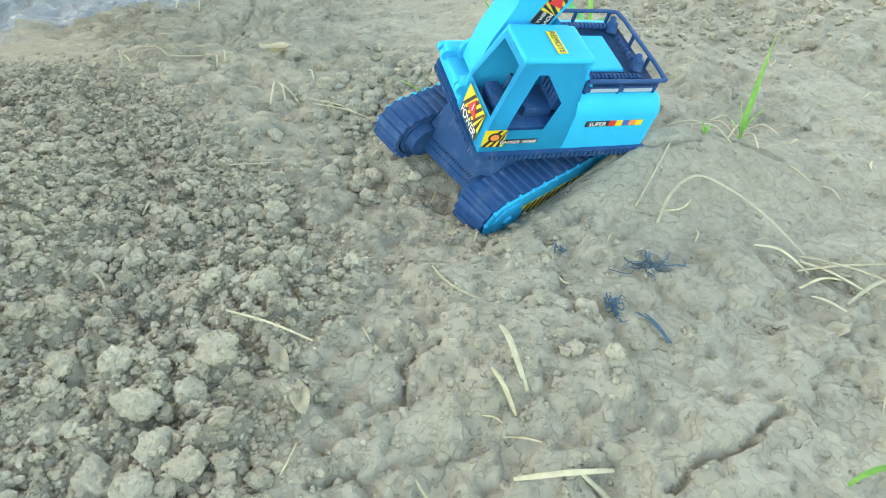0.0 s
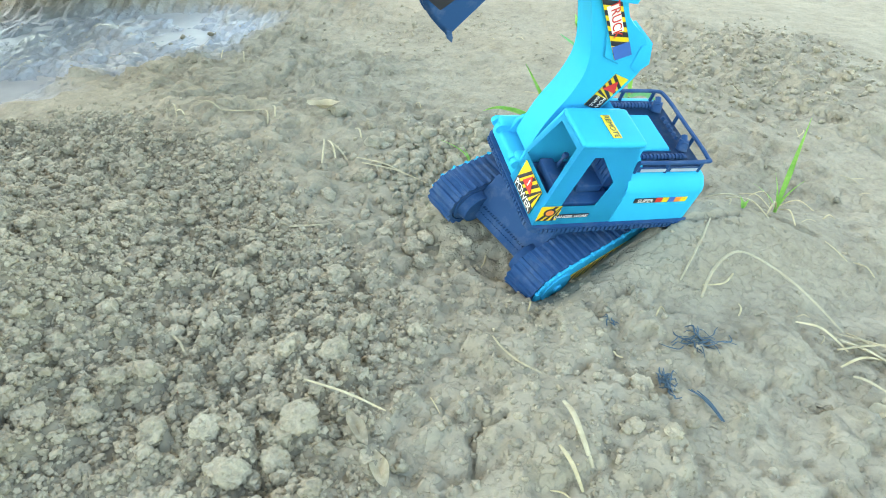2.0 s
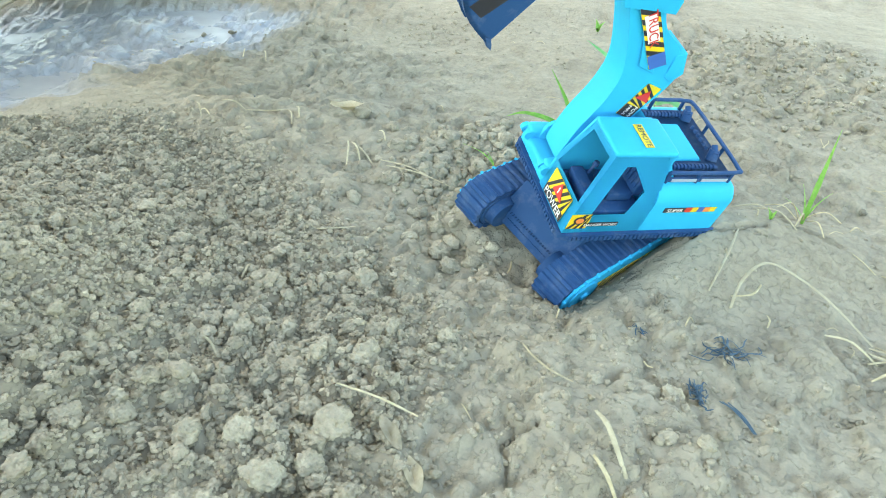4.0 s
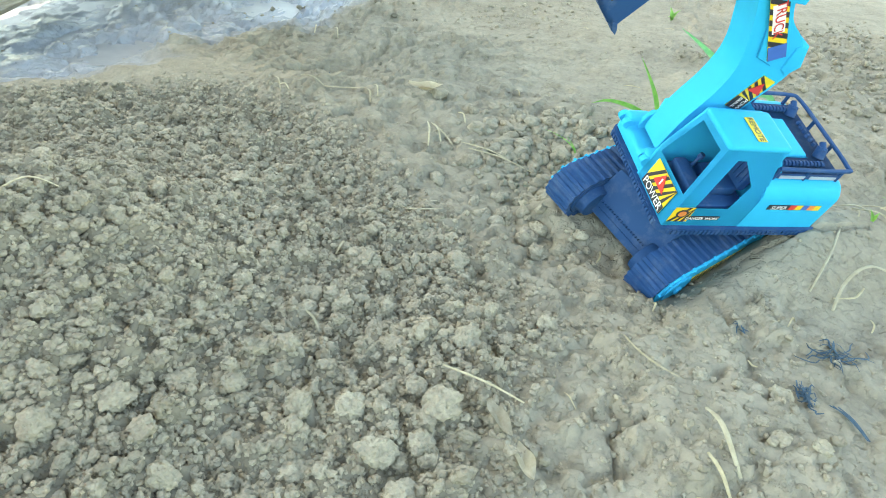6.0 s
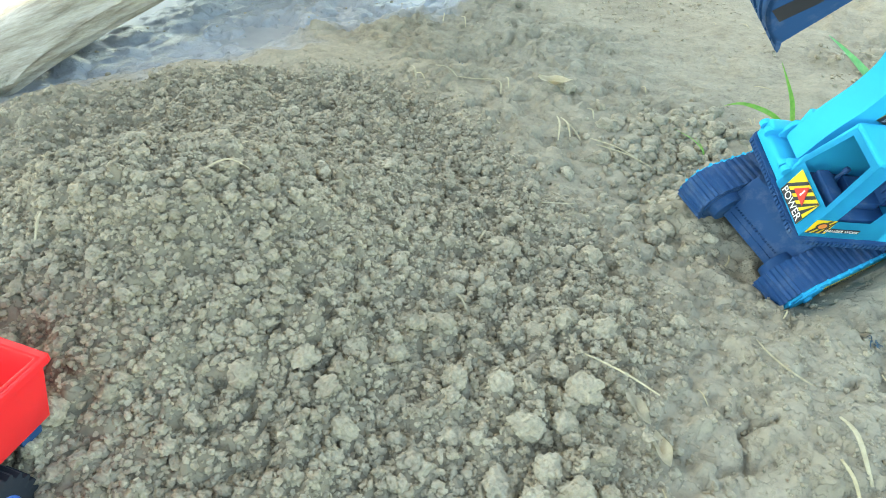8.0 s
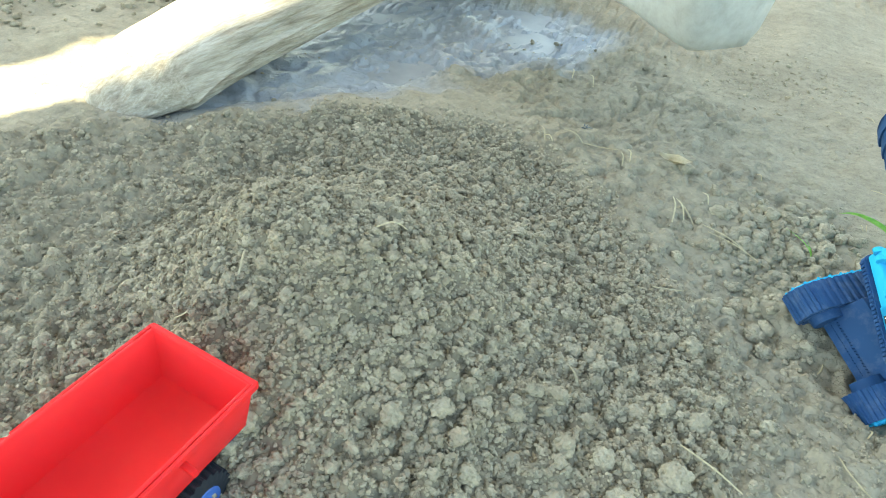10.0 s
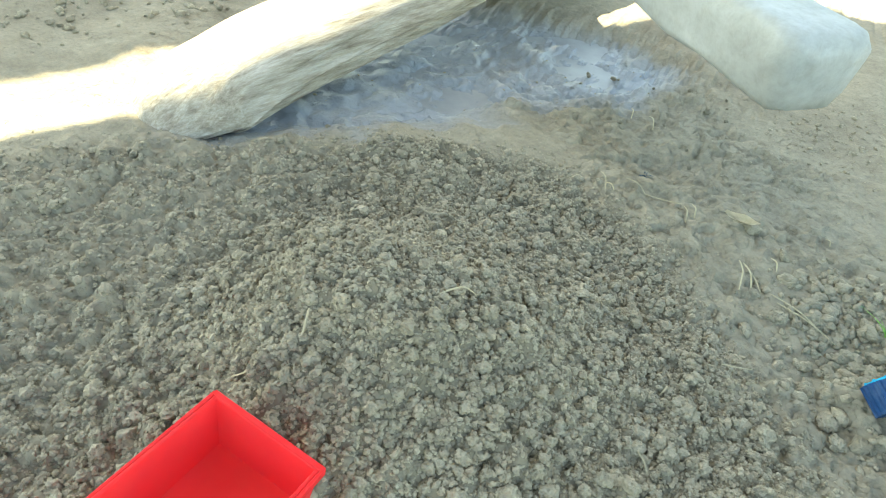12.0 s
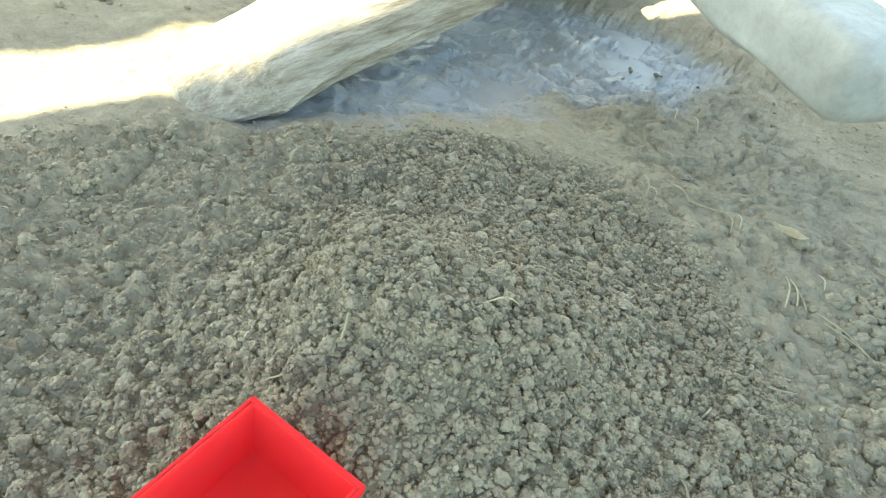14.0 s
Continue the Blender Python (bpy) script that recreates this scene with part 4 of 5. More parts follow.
    sticker((0.0335, yf + 0.0004, 0.1685), (-0.036, 0, -0.075), (-0.075, 0, 0.036), 0.018, 0.0165, colour=M_BLUE, label="blue printed patch", at=BOOM)
    m, s = sticker((0.0305, y1 + 0.0004, 0.112), (0.022, 0, -0.044), (-0.044, 0, -0.022), 0.046, 0.018, at=BOOM)
    hazard_bars(stripes(m @ Matrix.Translation((-0.008, 0, 0)), 0.030, 0.018, 4), M_INK, root)
    ex_part("warning_sign", triangle_sign(m @ Matrix.Translation((-0.008, 0, 0.0005)) @ pose(0, 0, 0, 0, 0, 90), 0.0085), M_SIGNRED, root, "red warning triangle", None)
    ex_part("sign_band", plate(m @ Matrix.Translation((0.015, 0, 0.0003)), 0.016, 0.018), M_INK, root, "", None)
    word("POW", 0.0062, M_WHITE, m, 0.014, 0.004)
    word("ERFUL", 0.0050, M_WHITE, m, 0.0145, -0.003)
    # arm, left face
    ym = y1 - 0.0045 + 0.0005
    m, s = sticker((0.101, ym, 0.2725), (-0.060, 0, 0.004), (0.004, 0, 0.060), 0.058, 0.0110, at=ARM)
    hazard_bars(stripes(m, 0.062, 0.0105, 6), M_INK, root)
    ex_part("sign_band", plate(m @ Matrix.Translation((-0.004, 0, 0.0005)), 0.040, 0.0078), M_INK, root, "", None)
    word("CONCRETE", 0.0078, M_WHITE, m, -0.004, 0, 0.0016)
    # bucket sides
    m, s = sticker((0.190, yb + 0.0003, 0.204), (-0.5, 0, 0.87), (-0.87, 0, -0.5), 0.034, 0.015, colour=M_INK, label="black sticker with white lettering", at=ARM)
    word("POWER", 0.0105, M_WHITE, m)
    m, s = sticker((0.188, ya - 0.0003, 0.206), (1, 0, 0), (0, 0, 1), 0.022, 0.016, colour=M_ORANGE, label="orange printed sticker", at=ARM)
    hazard_bars(stripes(m, 0.022, 0.016, 4), M_WHITE, root)
    return root


digger = build_digger()


# ---- the red tipper truck ----
def build_truck():
    across = Vector((0.12, -0.013, 0)).normalized()
    back = Vector((-across.y, across.x, 0))
    m = Matrix((across, back, Vector((0, 0, 1)))).transposed().to_4x4()
    m.translation = (-0.606, 0.193, 0.0)
    root = new("toy_truck")
    root.matrix_world = m
    tagged(root, "red plastic toy tipper truck with an empty open bed", "toy truck")
    w, top, floor, length = 0.062, 0.100, 0.046, 0.215
    b = bmesh.new()
    # bed: local x across, y to the tail (0) and front (-length)
    o = [(-w, 0, top), (w, 0, top), (w, -length, top + 0.004), (-w, -length, top + 0.004)]
    i = [(-w + 0.004, -0.004, top), (w - 0.004, -0.004, top), (w - 0.004, -length + 0.004, top + 0.004), (-w + 0.004, -length + 0.004, top + 0.004)]
    fi = [(-w + 0.011, -0.014, floor), (w - 0.011, -0.014, floor), (w - 0.011, -length + 0.01, floor), (-w + 0.011, -length + 0.01, floor)]
    fo = [(-w + 0.008, -0.011, floor - 0.004), (w - 0.008, -0.011, floor - 0.004), (w - 0.008, -length + 0.006, floor - 0.004), (-w + 0.008, -length + 0.006, floor - 0.004)]
    loops = [[b.verts.new(p) for p in q] for q in (fo, o, i, fi)]
    b.faces.new(loops[0][::-1])
    b.faces.new(loops[3])
    for p, q in zip(loops, loops[1:]):
        for k in range(4):
            b.faces.new((p[k], p[(k + 1) % 4], q[(k + 1) % 4], q[k]))
    bmesh.ops.bevel(b, geom=list(b.edges), offset=0.0011, segments=2, affect="EDGES", profile=0.5)
    bed = part("bed", b, M_RED, root, "glossy red open bed", 40)
    b = bmesh.new()
    for x, s in ((-w, -1), (w, 1)):
        box(b, (min(x, x + s * 0.004), -length * 0.66, top - 0.006), (max(x, x + s * 0.004), 0.001, top + 0.001), None, 0.001, 1)
    box(b, (-w - 0.003, -0.003, top - 0.006), (w + 0.003, 0.003, top + 0.001), None, 0.001, 1)
    part("rim", b, M_RED, bed, "", 40)
    b = bmesh.new()
    va = [b.verts.new(p) for p in ((-w, -length * 0.66, top), (-w, -length, top), (-w - 0.030, -length - 0.03, top + 0.016), (-w - 0.024, -length * 0.84, top + 0.006))]
    vb = [b.verts.new(v.co + Vector((0, 0, -0.004))) for v in va]
    b.faces.new(va)
    b.faces.new(vb[::-1])
    for k in range(4):
        b.faces.new((va[k], vb[k], vb[(k + 1) % 4], va[(k + 1) % 4]))
    part("cab_guard", b, M_RED, bed, "flared red guard at the front of the bed", 40)
    b = bmesh.new()
    cyl(b, 0.0035, 0.0032, (w - 0.004, -0.085, top - 0.012), (w + 0.016, -0.086, top - 0.012), 10)
    part("peg", b, M_RED, bed, "", 40)
    b = bmesh.new()
    box(b, (-0.034, -length - 0.02, 0.020), (0.034, -0.016, 0.040), None, 0.003)
    box(b, (-0.046, -0.034, 0.026), (0.046, -0.016, 0.0395), None, 0.002)
    part("chassis", b, M_NAVY, root, "dark navy chassis", 40)
    for y in (-0.075, -0.185):
        for s in (-1, 1):
            b = bmesh.new()
            c = Vector((s * 0.052, y, 0.012))
            a = Vector((s, 0, 0))
            ring = [0.0295 if k % 4 in (0, 1) else 0.0262 for k in range(88)]
            sides = [[b.verts.new(c + a * d + Vector((0, math.cos(math.tau * k / 88), math.sin(math.tau * k / 88))) * (q if inset == 1 else 0.021)) for k, q in enumerate(ring)] for d, inset in ((-0.013, 0), (-0.011, 1), (0.009, 1), (0.011, 0))]
            for r0, r1 in zip(sides, sides[1:]):
                for k in range(88):
                    b.faces.new((r0[k], r0[(k + 1) % 88], r1[(k + 1) % 88], r1[k]))
            b.faces.new(sides[0])
            b.faces.new(sides[-1][::-1])
            wheel = part("tyre", b, M_BLACK, root, "dusty black treaded tyre", 35)
            b = bmesh.new()
            cyl(b, 0.016, 0.014, c + a * 0.009, c + a * 0.0125, 24)
            cyl(b, 0.005, 0.004, c + a * 0.012, c + a * 0.017, 12)
            part("rim", b, M_BLUE, wheel, "blue wheel rim", 40)
    return root


truck = build_truck()


# ---- soil: single large clods, then the crumbs ----
def lump(detail, seed, rough=0.30):
    b = bmesh.new()
    bmesh.ops.create_icosphere(b, subdivisions=detail, radius=1.0)
    off = Vector((seed * 7.3, seed * 3.1, seed * 1.7))
    for v in b.verts:
        d = v.co.normalized()
        k = 1 + rough * noise.noise(d * 1.3 + off) + rough * 0.7 * noise.noise(d * 3.1 + off)
        if detail == 1:
            k += rough * 0.9 * noise.noise(d * 6.0 + off)
        if detail == 2:
            k += rough * 0.8 * noise.noise(d * 5.5 + off)
        if detail == 3:
            k += rough * 0.75 * noise.noise(d * 5.0 + off) + rough * 0.55 * noise.noise(d * 11.0 + off)
        if detail > 3:
            k += rough * 0.36 * noise.noise(d * 7.0 + off) + rough * 0.24 * noise.noise(d * 15.0 + off) + rough * 0.12 * noise.noise(d * 28.0 + off)
        v.co = Vector((d.x * k, d.y * k * 0.88, d.z * k * 0.72))
    return b


rng = np.random.default_rng(5)
CLOD_MESHES = [mesh_of("clod", lump(4, s, 0.34), M_CRUMB, 70) for s in range(10)]
TOLD = [(0.052, 0.389, 12), (0.116, 0.380, 20), (0.128, 0.323, 14), (0.079, 0.380, 8), (0.100, 0.330, 13), (0.090, 0.345, 10), (-0.164, 0.526, 22), (-0.212, 0.394, 20), (-0.150, 0.404, 26), (-0.232, 0.314, 22), (-0.165, 0.325, 26), (-0.271, 0.309, 20), (-0.176, 0.293, 20),
        (-0.161, 0.235, 22), (-0.192, 0.223, 20), (-0.299, 0.422, 18), (-0.360, 0.438, 18), (-0.366, 0.315, 20), (-0.400, 0.285, 22), (-0.440, 0.254, 24),
        (-0.372, 0.265, 20), (-0.274, 0.312, 20), (-0.205, 0.279, 26), (-0.264, 0.264, 18), (-0.185, 0.248, 22), (-0.220, 0.233, 24), (-0.349, 0.240, 20),
        (-0.204, 0.705, 18), (-0.163, 0.758, 20), (-0.190, 0.527, 22), (-0.090, 0.608, 24), (-0.049, 0.737, 26), (-0.077, 0.580, 22), (-0.244, 0.656, 16), (-0.118, 0.789, 24)]
places = [(x, y, r / 1000 * 0.58) for x, y, r in TOLD]
while len(places) < 150:
    x, y = rng.uniform(-0.95, 0.0), rng.uniform(0.15, 0.9)
    lx, ly = (EX_BED.inverted() @ Vector((x, y, ground_z(x, y)))).xy
    if abs(lx) < 0.13 and abs(ly) < 0.10:
        continue
    if inside(np.array([x]), np.array([y]), CLODDY)[0] or (inside(np.array([x]), np.array([y]), LOOSE)[0] and rng.random() < 0.5):
        places.append((x, y, rng.uniform(0.0060, 0.0105)))
for k, (x, y, r) in enumerate(places):
    ob = new("clod", CLOD_MESHES[k % 10])
    ob.matrix_world = Matrix.LocRotScale((x, y, ground_z(x, y) + r * 0.10), Euler((rng.uniform(-0.5, 0.5), rng.uniform(-0.5, 0.5), rng.uniform(0, 6.28))), (r, r * rng.uniform(0.8, 1.1), r * rng.uniform(0.8, 1.05)))
    tagged(ob, "large rounded clod of dry grey-brown soil", "soil clod", "soil clods")


def crumbs(name, n, detail, size_lo, size_hi, power, where, label, seed, sit=0.35):
    g = np.random.default_rng(seed)
    base = []
    for s in range(14):
        b = lump(detail, s + 20 + seed, 0.45)
        b.verts.ensure_lookup_table()
        base.append((np.array([v.co[:] for v in b.verts]), np.array([[v.index for v in f.verts] for f in b.faces])))
        b.free()
    x, y = where(g, n)
    z, loose, pud = height(x, y)
    r = size_lo * (1 - g.random(len(x)) * (1 - (size_lo / size_hi) ** power)) ** (-1 / power)
    ang, tip = g.uniform(0, math.tau, len(x)), g.uniform(-0.7, 0.7, len(x))
    pick = g.integers(0, 14, len(x))
    co, idx, start = [], [], 0
    for k in range(14):
        sel = np.nonzero(pick == k)[0]
        if not len(sel):
            continue
        v, f = base[k]
        ca, sa, ct, st = (q(a[sel])[:, None] for a in (ang, tip) for q in (np.cos, np.sin))
        X, Y, Z = v[None, :, 0], v[None, :, 1] * g.uniform(0.7, 1.1, len(sel))[:, None], v[None, :, 2]
        Y, Z = Y * ct - Z * st, Y * st + Z * ct
        X, Y = X * ca - Y * sa, X * sa + Y * ca
        R = r[sel][:, None]
        p = np.stack([X * R + x[sel][:, None], Y * R + y[sel][:, None], Z * R + (z[sel] + r[sel] * sit)[:, None]], -1)
        co.append(p.reshape(-1, 3))
        idx.append((f[None] + (start + np.arange(len(sel))[:, None, None] * len(v))).reshape(-1))
        start += len(sel) * len(v)
    me = fast_mesh(name, np.concatenate(co), np.concatenate(idx), 3, M_CRUMB, detail > 1)
    return tagged(new(name, me), label, "soil", kind="stuff")


def clear_of_toys(x, y):
    """Keeps crumbs from the space that the digger and truck fill."""
    o = EX_BED.translation
    lx = (x - o.x) * EX_BED.col[0].x + (y - o.y) * EX_BED.col[0].y
    ly = (x - o.x) * EX_BED.col[1].x + (y - o.y) * EX_BED.col[1].y
    return (np.abs(lx) > 0.105) | (np.abs(ly) > 0.085)


def spread(poly, soft, thin=1.0, near=None):
    xs, ys = [p[0] for p in poly], [p[1] for p in poly]

    def draw(g, n):
        x, y = g.uniform(min(xs) - 0.1, max(xs) + 0.1, n), g.uniform(max(0.0, min(ys) - 0.1), max(ys) + 0.1, n)
        keep = inside(x + g.normal(0, soft, n), y + g.normal(0, soft, n), poly) & clear_of_toys(x, y)
        keep &= g.random(n) < np.clip(1 + (x + 0.66) * 2.6, 0.15, 1)
        return x[keep], y[keep]

    return draw


crumbs("soil_crumbs", 128000, 1, 0.0016, 0.0050, 1.8, spread(LOOSE, 0.03), "loose fine crumbs of grey-brown soil on the heap", 1, 0.2)
crumbs("soil_lumps", 9500, 3, 0.0032, 0.0090, 1.9, spread(LOOSE, 0.025), "loose lumps of grey-brown soil on the heap", 2, 0.15)
crumbs("broken_clods", 2600, 2, 0.004, 0.015, 1.2, spread(CLODDY, 0.03), "broken clods of dry soil", 3, 0.15)
WIDE = [(-1.2, 0.1), (0.6, 0.1), (0.7, 1.5), (-1.2, 1.5)]
crumbs("scattered_crumbs", 2600, 2, 0.0010, 0.0042, 2.3, spread(WIDE, 0.02), "scattered small crumbs on dried mud", 4, 0.05)
BARE = [(-0.08, 0.25), (0.14, 0.25), (0.17, 0.46), (0.02, 0.56), (-0.08, 0.48)]
crumbs("scraped_crumbs", 3600, 2, 0.0011, 0.0060, 1.8, spread(BARE, 0.04), "scraped crumbs on dried mud", 5, 0.0)
FAR = [(-2.3, 0.6), (-1.60, 0.62), (-1.30, 1.2), (-1.3, 2.2), (-2.3, 1.8)]
crumbs("distant_clods", 9000, 2, 0.003, 0.014, 1.5, spread(FAR, 0.03), "rough tilled soil beyond the log", 6)


# ---- straw, leaves, grass and scraps lying on the mud ----
def on_ground(pts, lift=0.0):
    return [(x, y, ground_z(x, y) + lift + z) for x, y, z in pts]


def straw(pts, r=0.0014, flat=0.5, mat=None, label="dry bleached straw stalk lying on the mud", name="straw", category="straw", taper=0.35, group="scattered straw"):
    b = bmesh.new()
    tube(b, curve_points(on_ground(pts, r * 0.8), 6), r, 6, flat, taper)
    ob = new(name, mesh_of(name, b, mat or M_STRAW, 50))
    return tagged(ob, label, category, group)


straw([(0.045, 0.348, 0.004), (0.050, 0.325, 0.006), (0.061, 0.294, 0.003)], 0.0023, 0.45, M_PALE)
straw([(0.036, 0.305, 0.002), (0.044, 0.292, 0.004), (0.052, 0.278, 0.002)], 0.0018)
straw([(-0.008, 0.426, 0.003), (0.000, 0.408, 0.005), (0.013, 0.391, 0.003), (0.032, 0.382, 0.002)], 0.0011)
straw([(-0.166, 0.360, 0.004), (-0.13, 0.352, 0.005), (-0.098, 0.342, 0.003)], 0.0012, 0.6, M_PALE)
straw([(0.207, 0.500, 0.003), (0.226, 0.530, 0.012), (0.253, 0.546, 0.020), (0.285, 0.536, 0.018), (0.310, 0.505, 0.010), (0.338, 0.466, 0.004)], 0.0020, 0.4, M_PALE)
straw([(0.212, 0.515, 0.003), (0.235, 0.520, 0.006), (0.250, 0.535, 0.004)], 0.0013)
straw([(0.046, 0.229, 0.004), (0.080, 0.231, 0.006), (0.112, 0.239, 0.004)], 0.0022, 0.5, M_PALE)
straw([(0.089, 0.232, 0.003), (0.103, 0.226, 0.005), (0.112, 0.212, 0.003)], 0.0022, 0.5, M_PALE)
for i, (x0, y0, x1, y1) in enumerate([(0.315, 0.435, 0.40, 0.445), (0.325, 0.450, 0.372, 0.414), (0.312, 0.418, 0.36, 0.43), (0.345, 0.40, 0.41, 0.425), (0.33, 0.46, 0.40, 0.41),
                                      (0.313, 0.402, 0.335, 0.385), (0.345, 0.47, 0.36, 0.43), (0.29, 0.47, 0.33, 0.44)]):
    straw([(x0, y0, 0.003), ((x0 + x1) / 2, (y0 + y1) / 2 + 0.004, 0.007 + 0.001 * (i % 3)), (x1, y1, 0.003)], 0.0014 + 0.0003 * (i % 2), 0.5, M_PALE if i % 2 else M_STRAW)
# thin stalks by the pale leaf
for x0, y0, x1, y1 in [(-0.232, 0.842, -0.224, 0.775), (-0.226, 0.840, -0.206, 0.785), (-0.222, 0.838, -0.192, 0.795), (-0.19, 0.87, -0.178, 0.845), (-0.18, 0.79, -0.10, 0.77), (-0.17, 0.78, -0.08, 0.76),
                       (-0.485, 0.937, -0.464, 0.898), (-0.47, 0.91, -0.45, 0.895), (-0.44, 0.93, -0.40, 0.915), (-0.40, 0.915, -0.34, 0.93), (-0.335, 0.925, -0.325, 0.89), (-0.325, 0.93, -0.315, 0.90),
                       (-0.55, 0.42, -0.52, 0.455), (-0.60, 0.54, -0.585, 0.565), (-0.23, 0.60, -0.19, 0.625), (-0.29, 0.51, -0.285, 0.53), (0.24, 0.60, 0.19, 0.52), (0.28, 0.66, 0.31, 0.61), (0.26, 0.67, 0.30, 0.645),
                       (-0.46, 1.24, -0.44, 1.18), (-0.50, 1.25, -0.49, 1.20), (-0.66, 0.33, -0.65, 0.30), (-0.70, 0.25, -0.675, 0.262), (-0.30, 0.42, -0.28, 0.40)]:
    straw([(x0, y0, 0.004), ((x0 + x1) / 2 + 0.002, (y0 + y1) / 2, 0.008), (x1, y1, 0.003)], 0.0013, 0.6, M_PALE)
g2 = np.random.default_rng(8)
for k in range(60):
    x, y, a, q = g2.uniform(-0.15, 0.6), g2.uniform(0.2, 1.3), g2.uniform(0, 6.28), g2.uniform(0.008, 0.03)
    straw([(x, y, 0.002), (x + q * math.cos(a) * 0.5, y + q * math.sin(a) * 0.5, 0.004), (x + q * math.cos(a + 0.2), y + q * math.sin(a + 0.2), 0.001)], g2.uniform(0.0005, 0.0011), 0.6)


def dry_leaf(x, y, turn, length, width, label, curl=0.25):
    b = bmesh.new()
    n, rows = 12, []
    for i in range(n + 1):
        s = i / n
        w = width * math.sin(math.pi * min(1, s * 0.92 + 0.06)) ** 0.8
        zc = 0.006 + length * curl * (s - 0.4) ** 2
        rows.append([b.verts.new((s * length - length / 2, v * w, zc + abs(v) * w * 0.6 + 0.0015 * math.sin(9 * s + v * 3))) for v in (-1, -0.5, 0, 0.5, 1)])
    fs = [b.faces.new((r0[k], r0[k + 1], r1[k + 1], r1[k])) for r0, r1 in zip(rows, rows[1:]) for k in range(4)]
    bmesh.ops.solidify(b, geom=fs, thickness=0.0006)
    ob = new("dry_leaf", mesh_of("dry_leaf", b, M_LEAF, 60))
    ob.matrix_world = pose(x, y, ground_z(x, y) - 0.001, 0, 0, turn)
    return tagged(ob, label, "dry leaf", "dry leaves")


dry_leaf(-0.098, 0.288, -70, 0.033, 0.007, "curled pale dry leaf lying on the mud")
dry_leaf(-0.118, 0.320, -60, 0.038, 0.006, "long brown-edged dry leaf blade")
dry_leaf(-0.246, 0.930, -15, 0.056, 0.013, "broad pale dry leaf with a curled edge", 0.7)
dry_leaf(0.318, 0.365, 25, 0.030, 0.007, "small pale dry leaf")
dry_leaf(0.345, 0.445, -35, 0.045, 0.005, "grey dry leaf blade")
dry_leaf(0.608, 1.04, -60, 0.02, 0.004, "small pale dry leaf")


def grass_plant(x, y, blades, label):
    root = new("grass_plant")
    root.matrix_world = Matrix.Translation((x, y, ground_z(x, y) - 0.002))
    tagged(root, label, "grass", "grass shoots")
    for a, length, lean, w in blades:
        b = bmesh.new()
        n, rows = 12, []
        d = Vector((math.cos(a), math.sin(a), 0))
        side = Vector((-d.y, d.x, 0))
        for i in range(n + 1):
            s = i / n
            p = d * (length * (lean * s * s + 0.12 * s)) + Vector((0, 0, length * (s - 0.45 * lean * s * s)))
            h = w * (0.55 + s) if s < 0.4 else w * (0.95 - (s - 0.4) * 1.5)
            h = max(h, 0.0002)
            rows.append([b.verts.new(p + side * (v * h) + Vector((0, 0, abs(v) * h * 0.5))) for v in (-1, 0, 1)])
        fs = [b.faces.new((r0[k], r0[k + 1], r1[k + 1], r1[k])) for r0, r1 in zip(rows, rows[1:]) for k in range(2)]
        bmesh.ops.solidify(b, geom=fs, thickness=0.0004)
        part("blade", b, M_GRASS, root, "", 60)
    return root


def shoot(x, y, stem, blades, label):
    """A grass shoot: a thin stem, and blades that leave it part of the way up."""
    root = new("grass_plant")
    root.matrix_world = Matrix.Translation((x, y, ground_z(x, y) - 0.002))
    tagged(root, label, "grass", "grass shoots")
    b = bmesh.new()
    tube(b, curve_points(stem, 5), 0.0014, 6)
    part("stem", b, M_STRAW, root, "thin brown stem", 60)
    for pts, w in blades:
        line = curve_points(pts, 6)
        b = bmesh.new()
        rows = []
        for i, p in enumerate(line):
            s = i / (len(line) - 1)
            d = (line[min(i + 1, len(line) - 1)] - line[max(i - 1, 0)]).normalized()
            side = d.cross(Vector((0.1, -0.8, 0.55))).normalized()
            h = max(0.0002, 0.78 * w * min(1, 0.35 + s * 3) * min(1, (1 - s) * 1.9))
            fold = side.cross(d)
            rows.append([b.verts.new(p + side * (v * h) + fold * (abs(v) * h * 0.35)) for v in (-1, 0, 1)])
        fs = [b.faces.new((r0[k], r0[k + 1], r1[k + 1], r1[k])) for r0, r1 in zip(rows, rows[1:]) for k in range(2)]
        bmesh.ops.solidify(b, geom=fs, thickness=0.0004)
        part("blade", b, M_JADE if w > 0.005 else M_GRASS, root, "", 60)
    return root


shoot(0.195, 0.805, [(0, 0, 0), (-0.002, 0.010, 0.042), (-0.006, 0.018, 0.082)],
      [([(-0.006, 0.018, 0.082), (-0.008, 0.030, 0.125), (-0.013, 0.050, 0.176)], 0.0042),
       ([(-0.006, 0.018, 0.078), (-0.035, 0.028, 0.105), (-0.072, 0.042, 0.133), (-0.104, 0.052, 0.153)], 0.0066),
       ([(-0.005, 0.018, 0.082), (0.018, 0.018, 0.086), (0.040, 0.010, 0.052), (0.045, -0.002, 0.022), (0.041, -0.010, 0.006)], 0.0060),
       ([(-0.003, 0.012, 0.050), (0.016, 0.012, 0.052), (0.036, 0.010, 0.044)], 0.0034)], "fresh green grass shoot with broad bent blades")
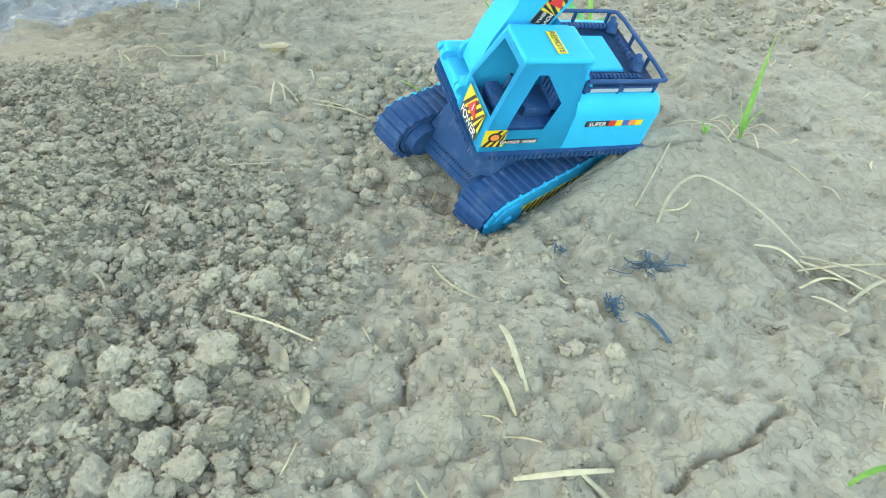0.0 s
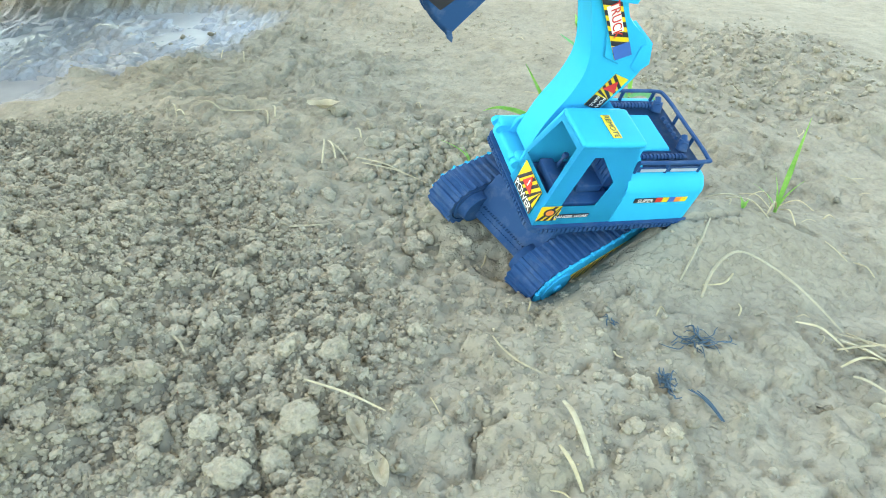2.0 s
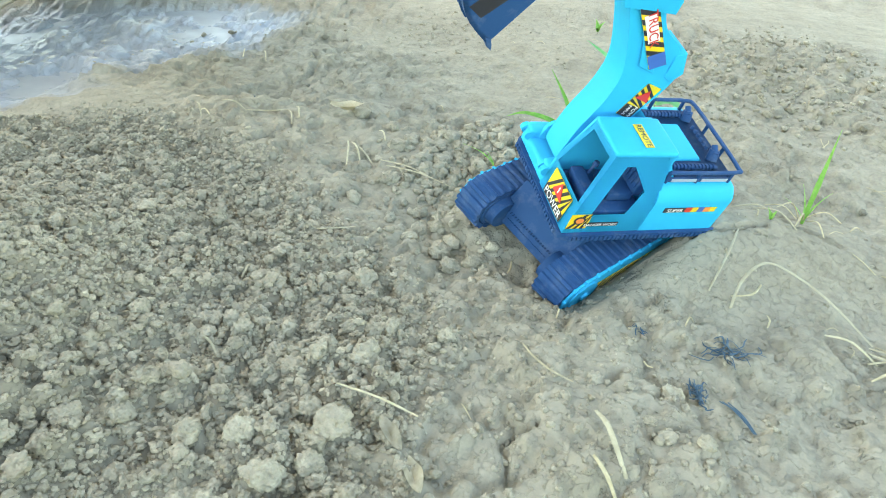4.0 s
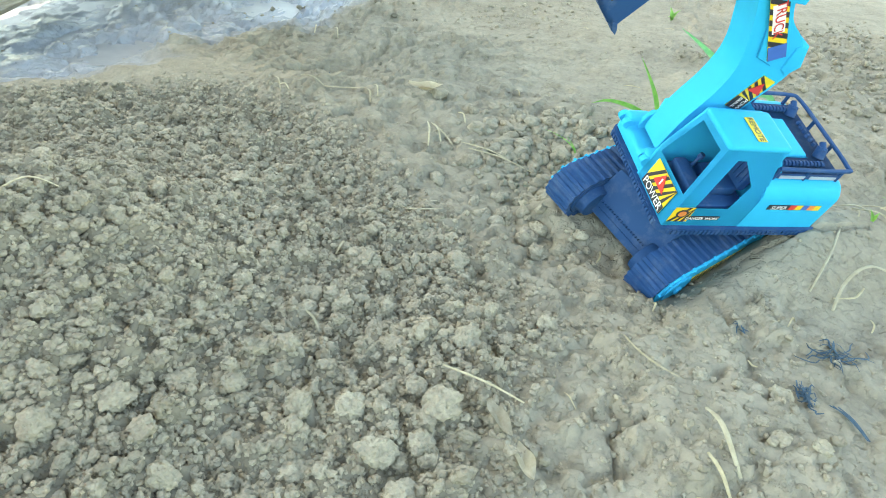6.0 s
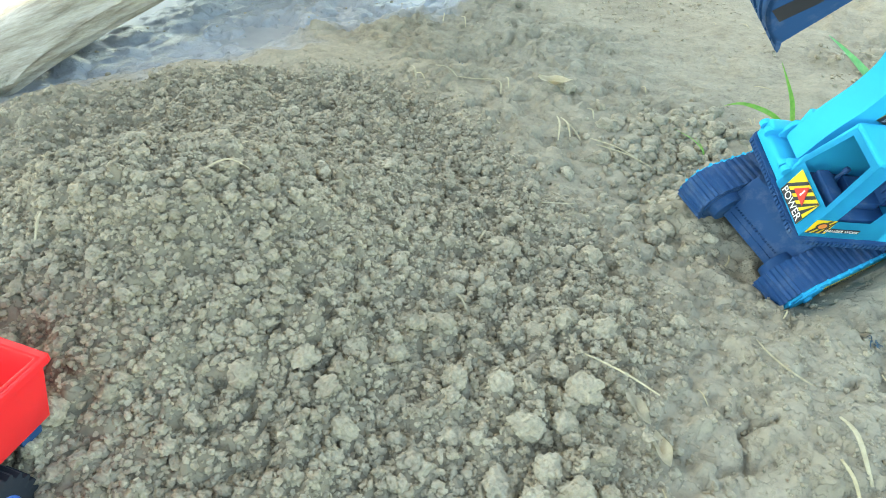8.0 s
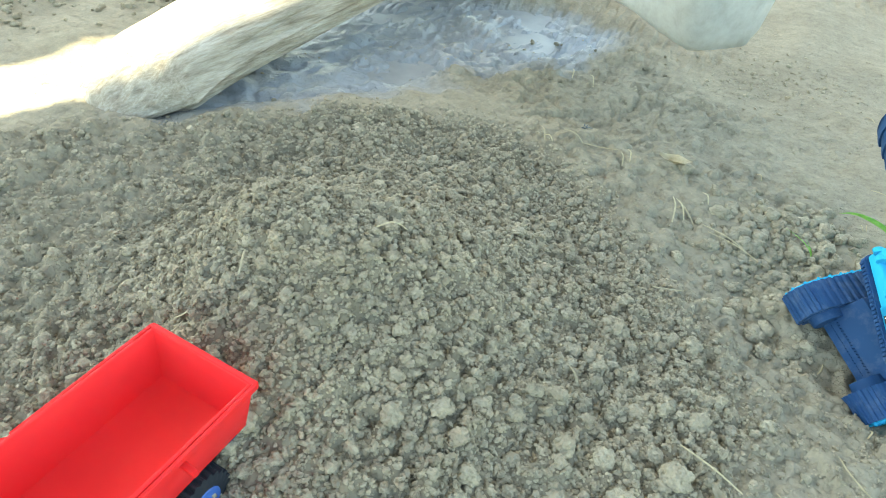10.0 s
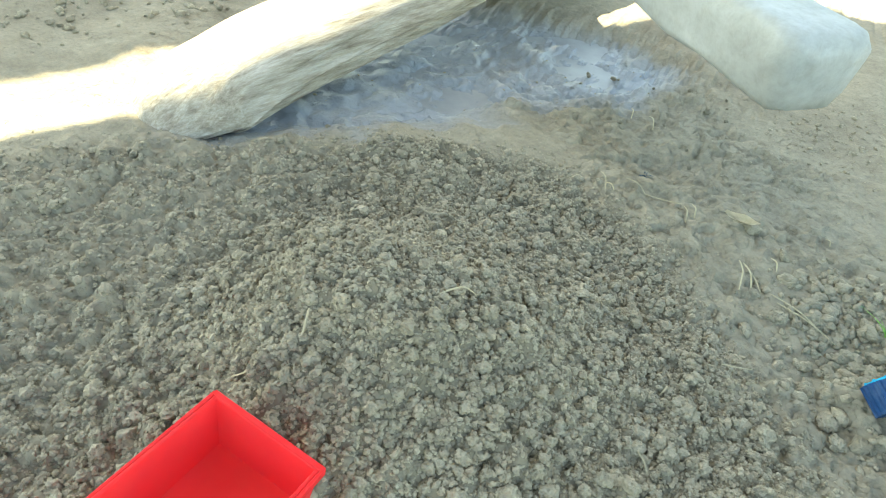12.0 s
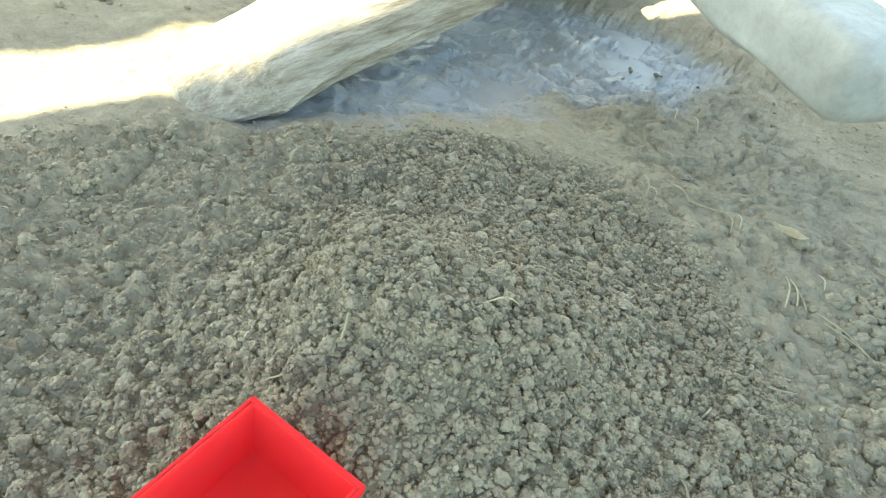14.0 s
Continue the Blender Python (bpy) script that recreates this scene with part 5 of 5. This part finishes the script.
shoot(0.095, 0.835, [(0, 0, 0), (-0.002, 0.004, 0.010), (-0.004, 0.008, 0.020)],
      [([(-0.004, 0.008, 0.020), (-0.016, 0.020, 0.062), (-0.044, 0.030, 0.110)], 0.0044),
       ([(-0.004, 0.008, 0.018), (-0.035, 0.014, 0.040), (-0.075, 0.016, 0.050), (-0.100, 0.016, 0.044)], 0.0044),
       ([(-0.002, 0.004, 0.014), (0.008, -0.010, 0.016), (0.012, -0.024, 0.006)], 0.0046)], "short fresh green grass shoot with bent blades")
# (heading, length, lean, half width)
grass_plant(0.335, 0.645, [(1.0, 0.12, 0.22, 0.0032), (0.4, 0.05, 0.5, 0.0015), (2.4, 0.04, 0.7, 0.0012), (1.6, 0.05, 0.4, 0.0012)], "fresh green grass shoot among dry stalks")
grass_plant(0.255, 0.225, [(0.1, 0.05, 1.1, 0.0022)], "low green grass blade")
grass_plant(0.285, 0.625, [(1.9, 0.016, 0.4, 0.0028), (0.6, 0.014, 0.5, 0.0026)], "tiny green seedling in dried mud")
grass_plant(0.22, 1.40, [(1.9, 0.03, 0.4, 0.005), (0.6, 0.028, 0.6, 0.005), (4.0, 0.02, 0.8, 0.004)], "tiny green seedling in dried mud")
grass_plant(-0.02, 0.80, [(2.7, 0.05, 0.9, 0.002), (2.0, 0.03, 0.9, 0.0015)], "low green grass blade")
for x0, y0, x1, y1 in [(0.335, 0.645, 0.30, 0.60), (0.330, 0.645, 0.29, 0.63), (0.34, 0.645, 0.33, 0.59), (0.335, 0.65, 0.37, 0.63), (0.33, 0.65, 0.31, 0.69)]:
    straw([(x0, y0, 0.004), ((x0 + x1) / 2, (y0 + y1) / 2, 0.022), (x1, y1, 0.014)], 0.0010, 0.6, label="dry grass stalk at the foot of the shoot")


def fibre_tangle(x, y, size, count, seed, label):
    g = np.random.default_rng(seed)
    root = new("fibre_tangle")
    z0 = ground_z(x, y)
    root.matrix_world = Matrix.Translation((x, y, z0))
    tagged(root, label, "plastic scrap", "blue fibre scraps")
    spine = g.uniform(0, 6.28)
    for k in range(count):
        a = spine + g.normal(0, 0.35) + (math.pi if k % 3 == 0 else 0)
        q0 = g.uniform(-0.6, 0.6) * size
        p = [Vector((math.cos(spine) * q0 + g.normal(0, 0.10) * size, math.sin(spine) * q0 + g.normal(0, 0.10) * size, 0.002))]
        for q in range(4):
            a += g.normal(0, 0.55)
            n = p[-1] + Vector((math.cos(a), math.sin(a), 0)) * size * g.uniform(0.1, 0.3)
            n.z = max(0.001, ground_z(x + n.x, y + n.y) - z0 + g.uniform(0.0005, 0.004))
            p.append(n)
        b = bmesh.new()
        tube(b, curve_points(p, 5), g.uniform(0.0004, 0.0010), 5, 0.4, 0.5)
        part("strand", b, M_FIBRE, root, "", 50)
    return root


fibre_tangle(0.185, 0.437, 0.030, 26, 1, "tangle of frayed dark blue fibre on the mud")
fibre_tangle(0.143, 0.384, 0.015, 30, 2, "small knot of frayed dark blue fibre")
for d in (-0.004, -0.0015, 0.001, 0.0035):
    straw([(0.161 + d, 0.376, 0.003), (0.169 + d * 0.6, 0.362, 0.005), (0.177 + d * 0.3, 0.345, 0.002)], 0.0009, 0.5, M_FIBRE, "straight strand of dark blue plastic fibre on mud", "fibre_strand", "plastic scrap", 0.35, "blue fibre scraps")
fibre_tangle(0.108, 0.463, 0.009, 7, 4, "small knot of frayed dark blue fibre")
fibre_tangle(-0.415, 1.015, 0.018, 8, 5, "small knot of frayed dark blue fibre")


# ---- dark pebbles and damp lumps on the far mud ----
M_DAMP = soil_material("damp_soil", (0.27, 0.24, 0.185), (0.19, 0.168, 0.13))
PEBBLES = [mesh_of("pebble", lump(3, 60 + k, 0.3), M_DAMP, 60) for k in range(4)]
g3 = np.random.default_rng(12)
for k in range(34):
    x, y = (g3.uniform(-0.66, -0.28), g3.uniform(1.08, 1.42)) if k < 22 else (g3.uniform(0.1, 0.6), g3.uniform(0.55, 1.2))
    r = g3.uniform(0.003, 0.0075)
    ob = new("pebble", PEBBLES[k % 4])
    ob.matrix_world = Matrix.LocRotScale((x, y, ground_z(x, y) + r * 0.3), Euler((0, 0, g3.uniform(0, 6))), (r, r * 0.8, r * 0.8))
    tagged(ob, "small dark pebble on pale dried mud", "pebble", "dark pebbles")
crumbs("damp_lumps", 900, 2, 0.0018, 0.007, 1.8, spread([(-0.22, 1.30), (-0.06, 1.28), (0.08, 1.42), (-0.05, 1.60), (-0.20, 1.48)], 0.03), "patch of rough damp soil lumps", 7, 0.0)
crumbs("ridge_lumps", 2200, 2, 0.002, 0.008, 1.7, spread([(0.22, 0.95), (0.50, 0.90), (0.75, 1.10), (0.55, 1.35), (0.20, 1.15)], 0.04), "broken ridge of dried mud lumps", 8)
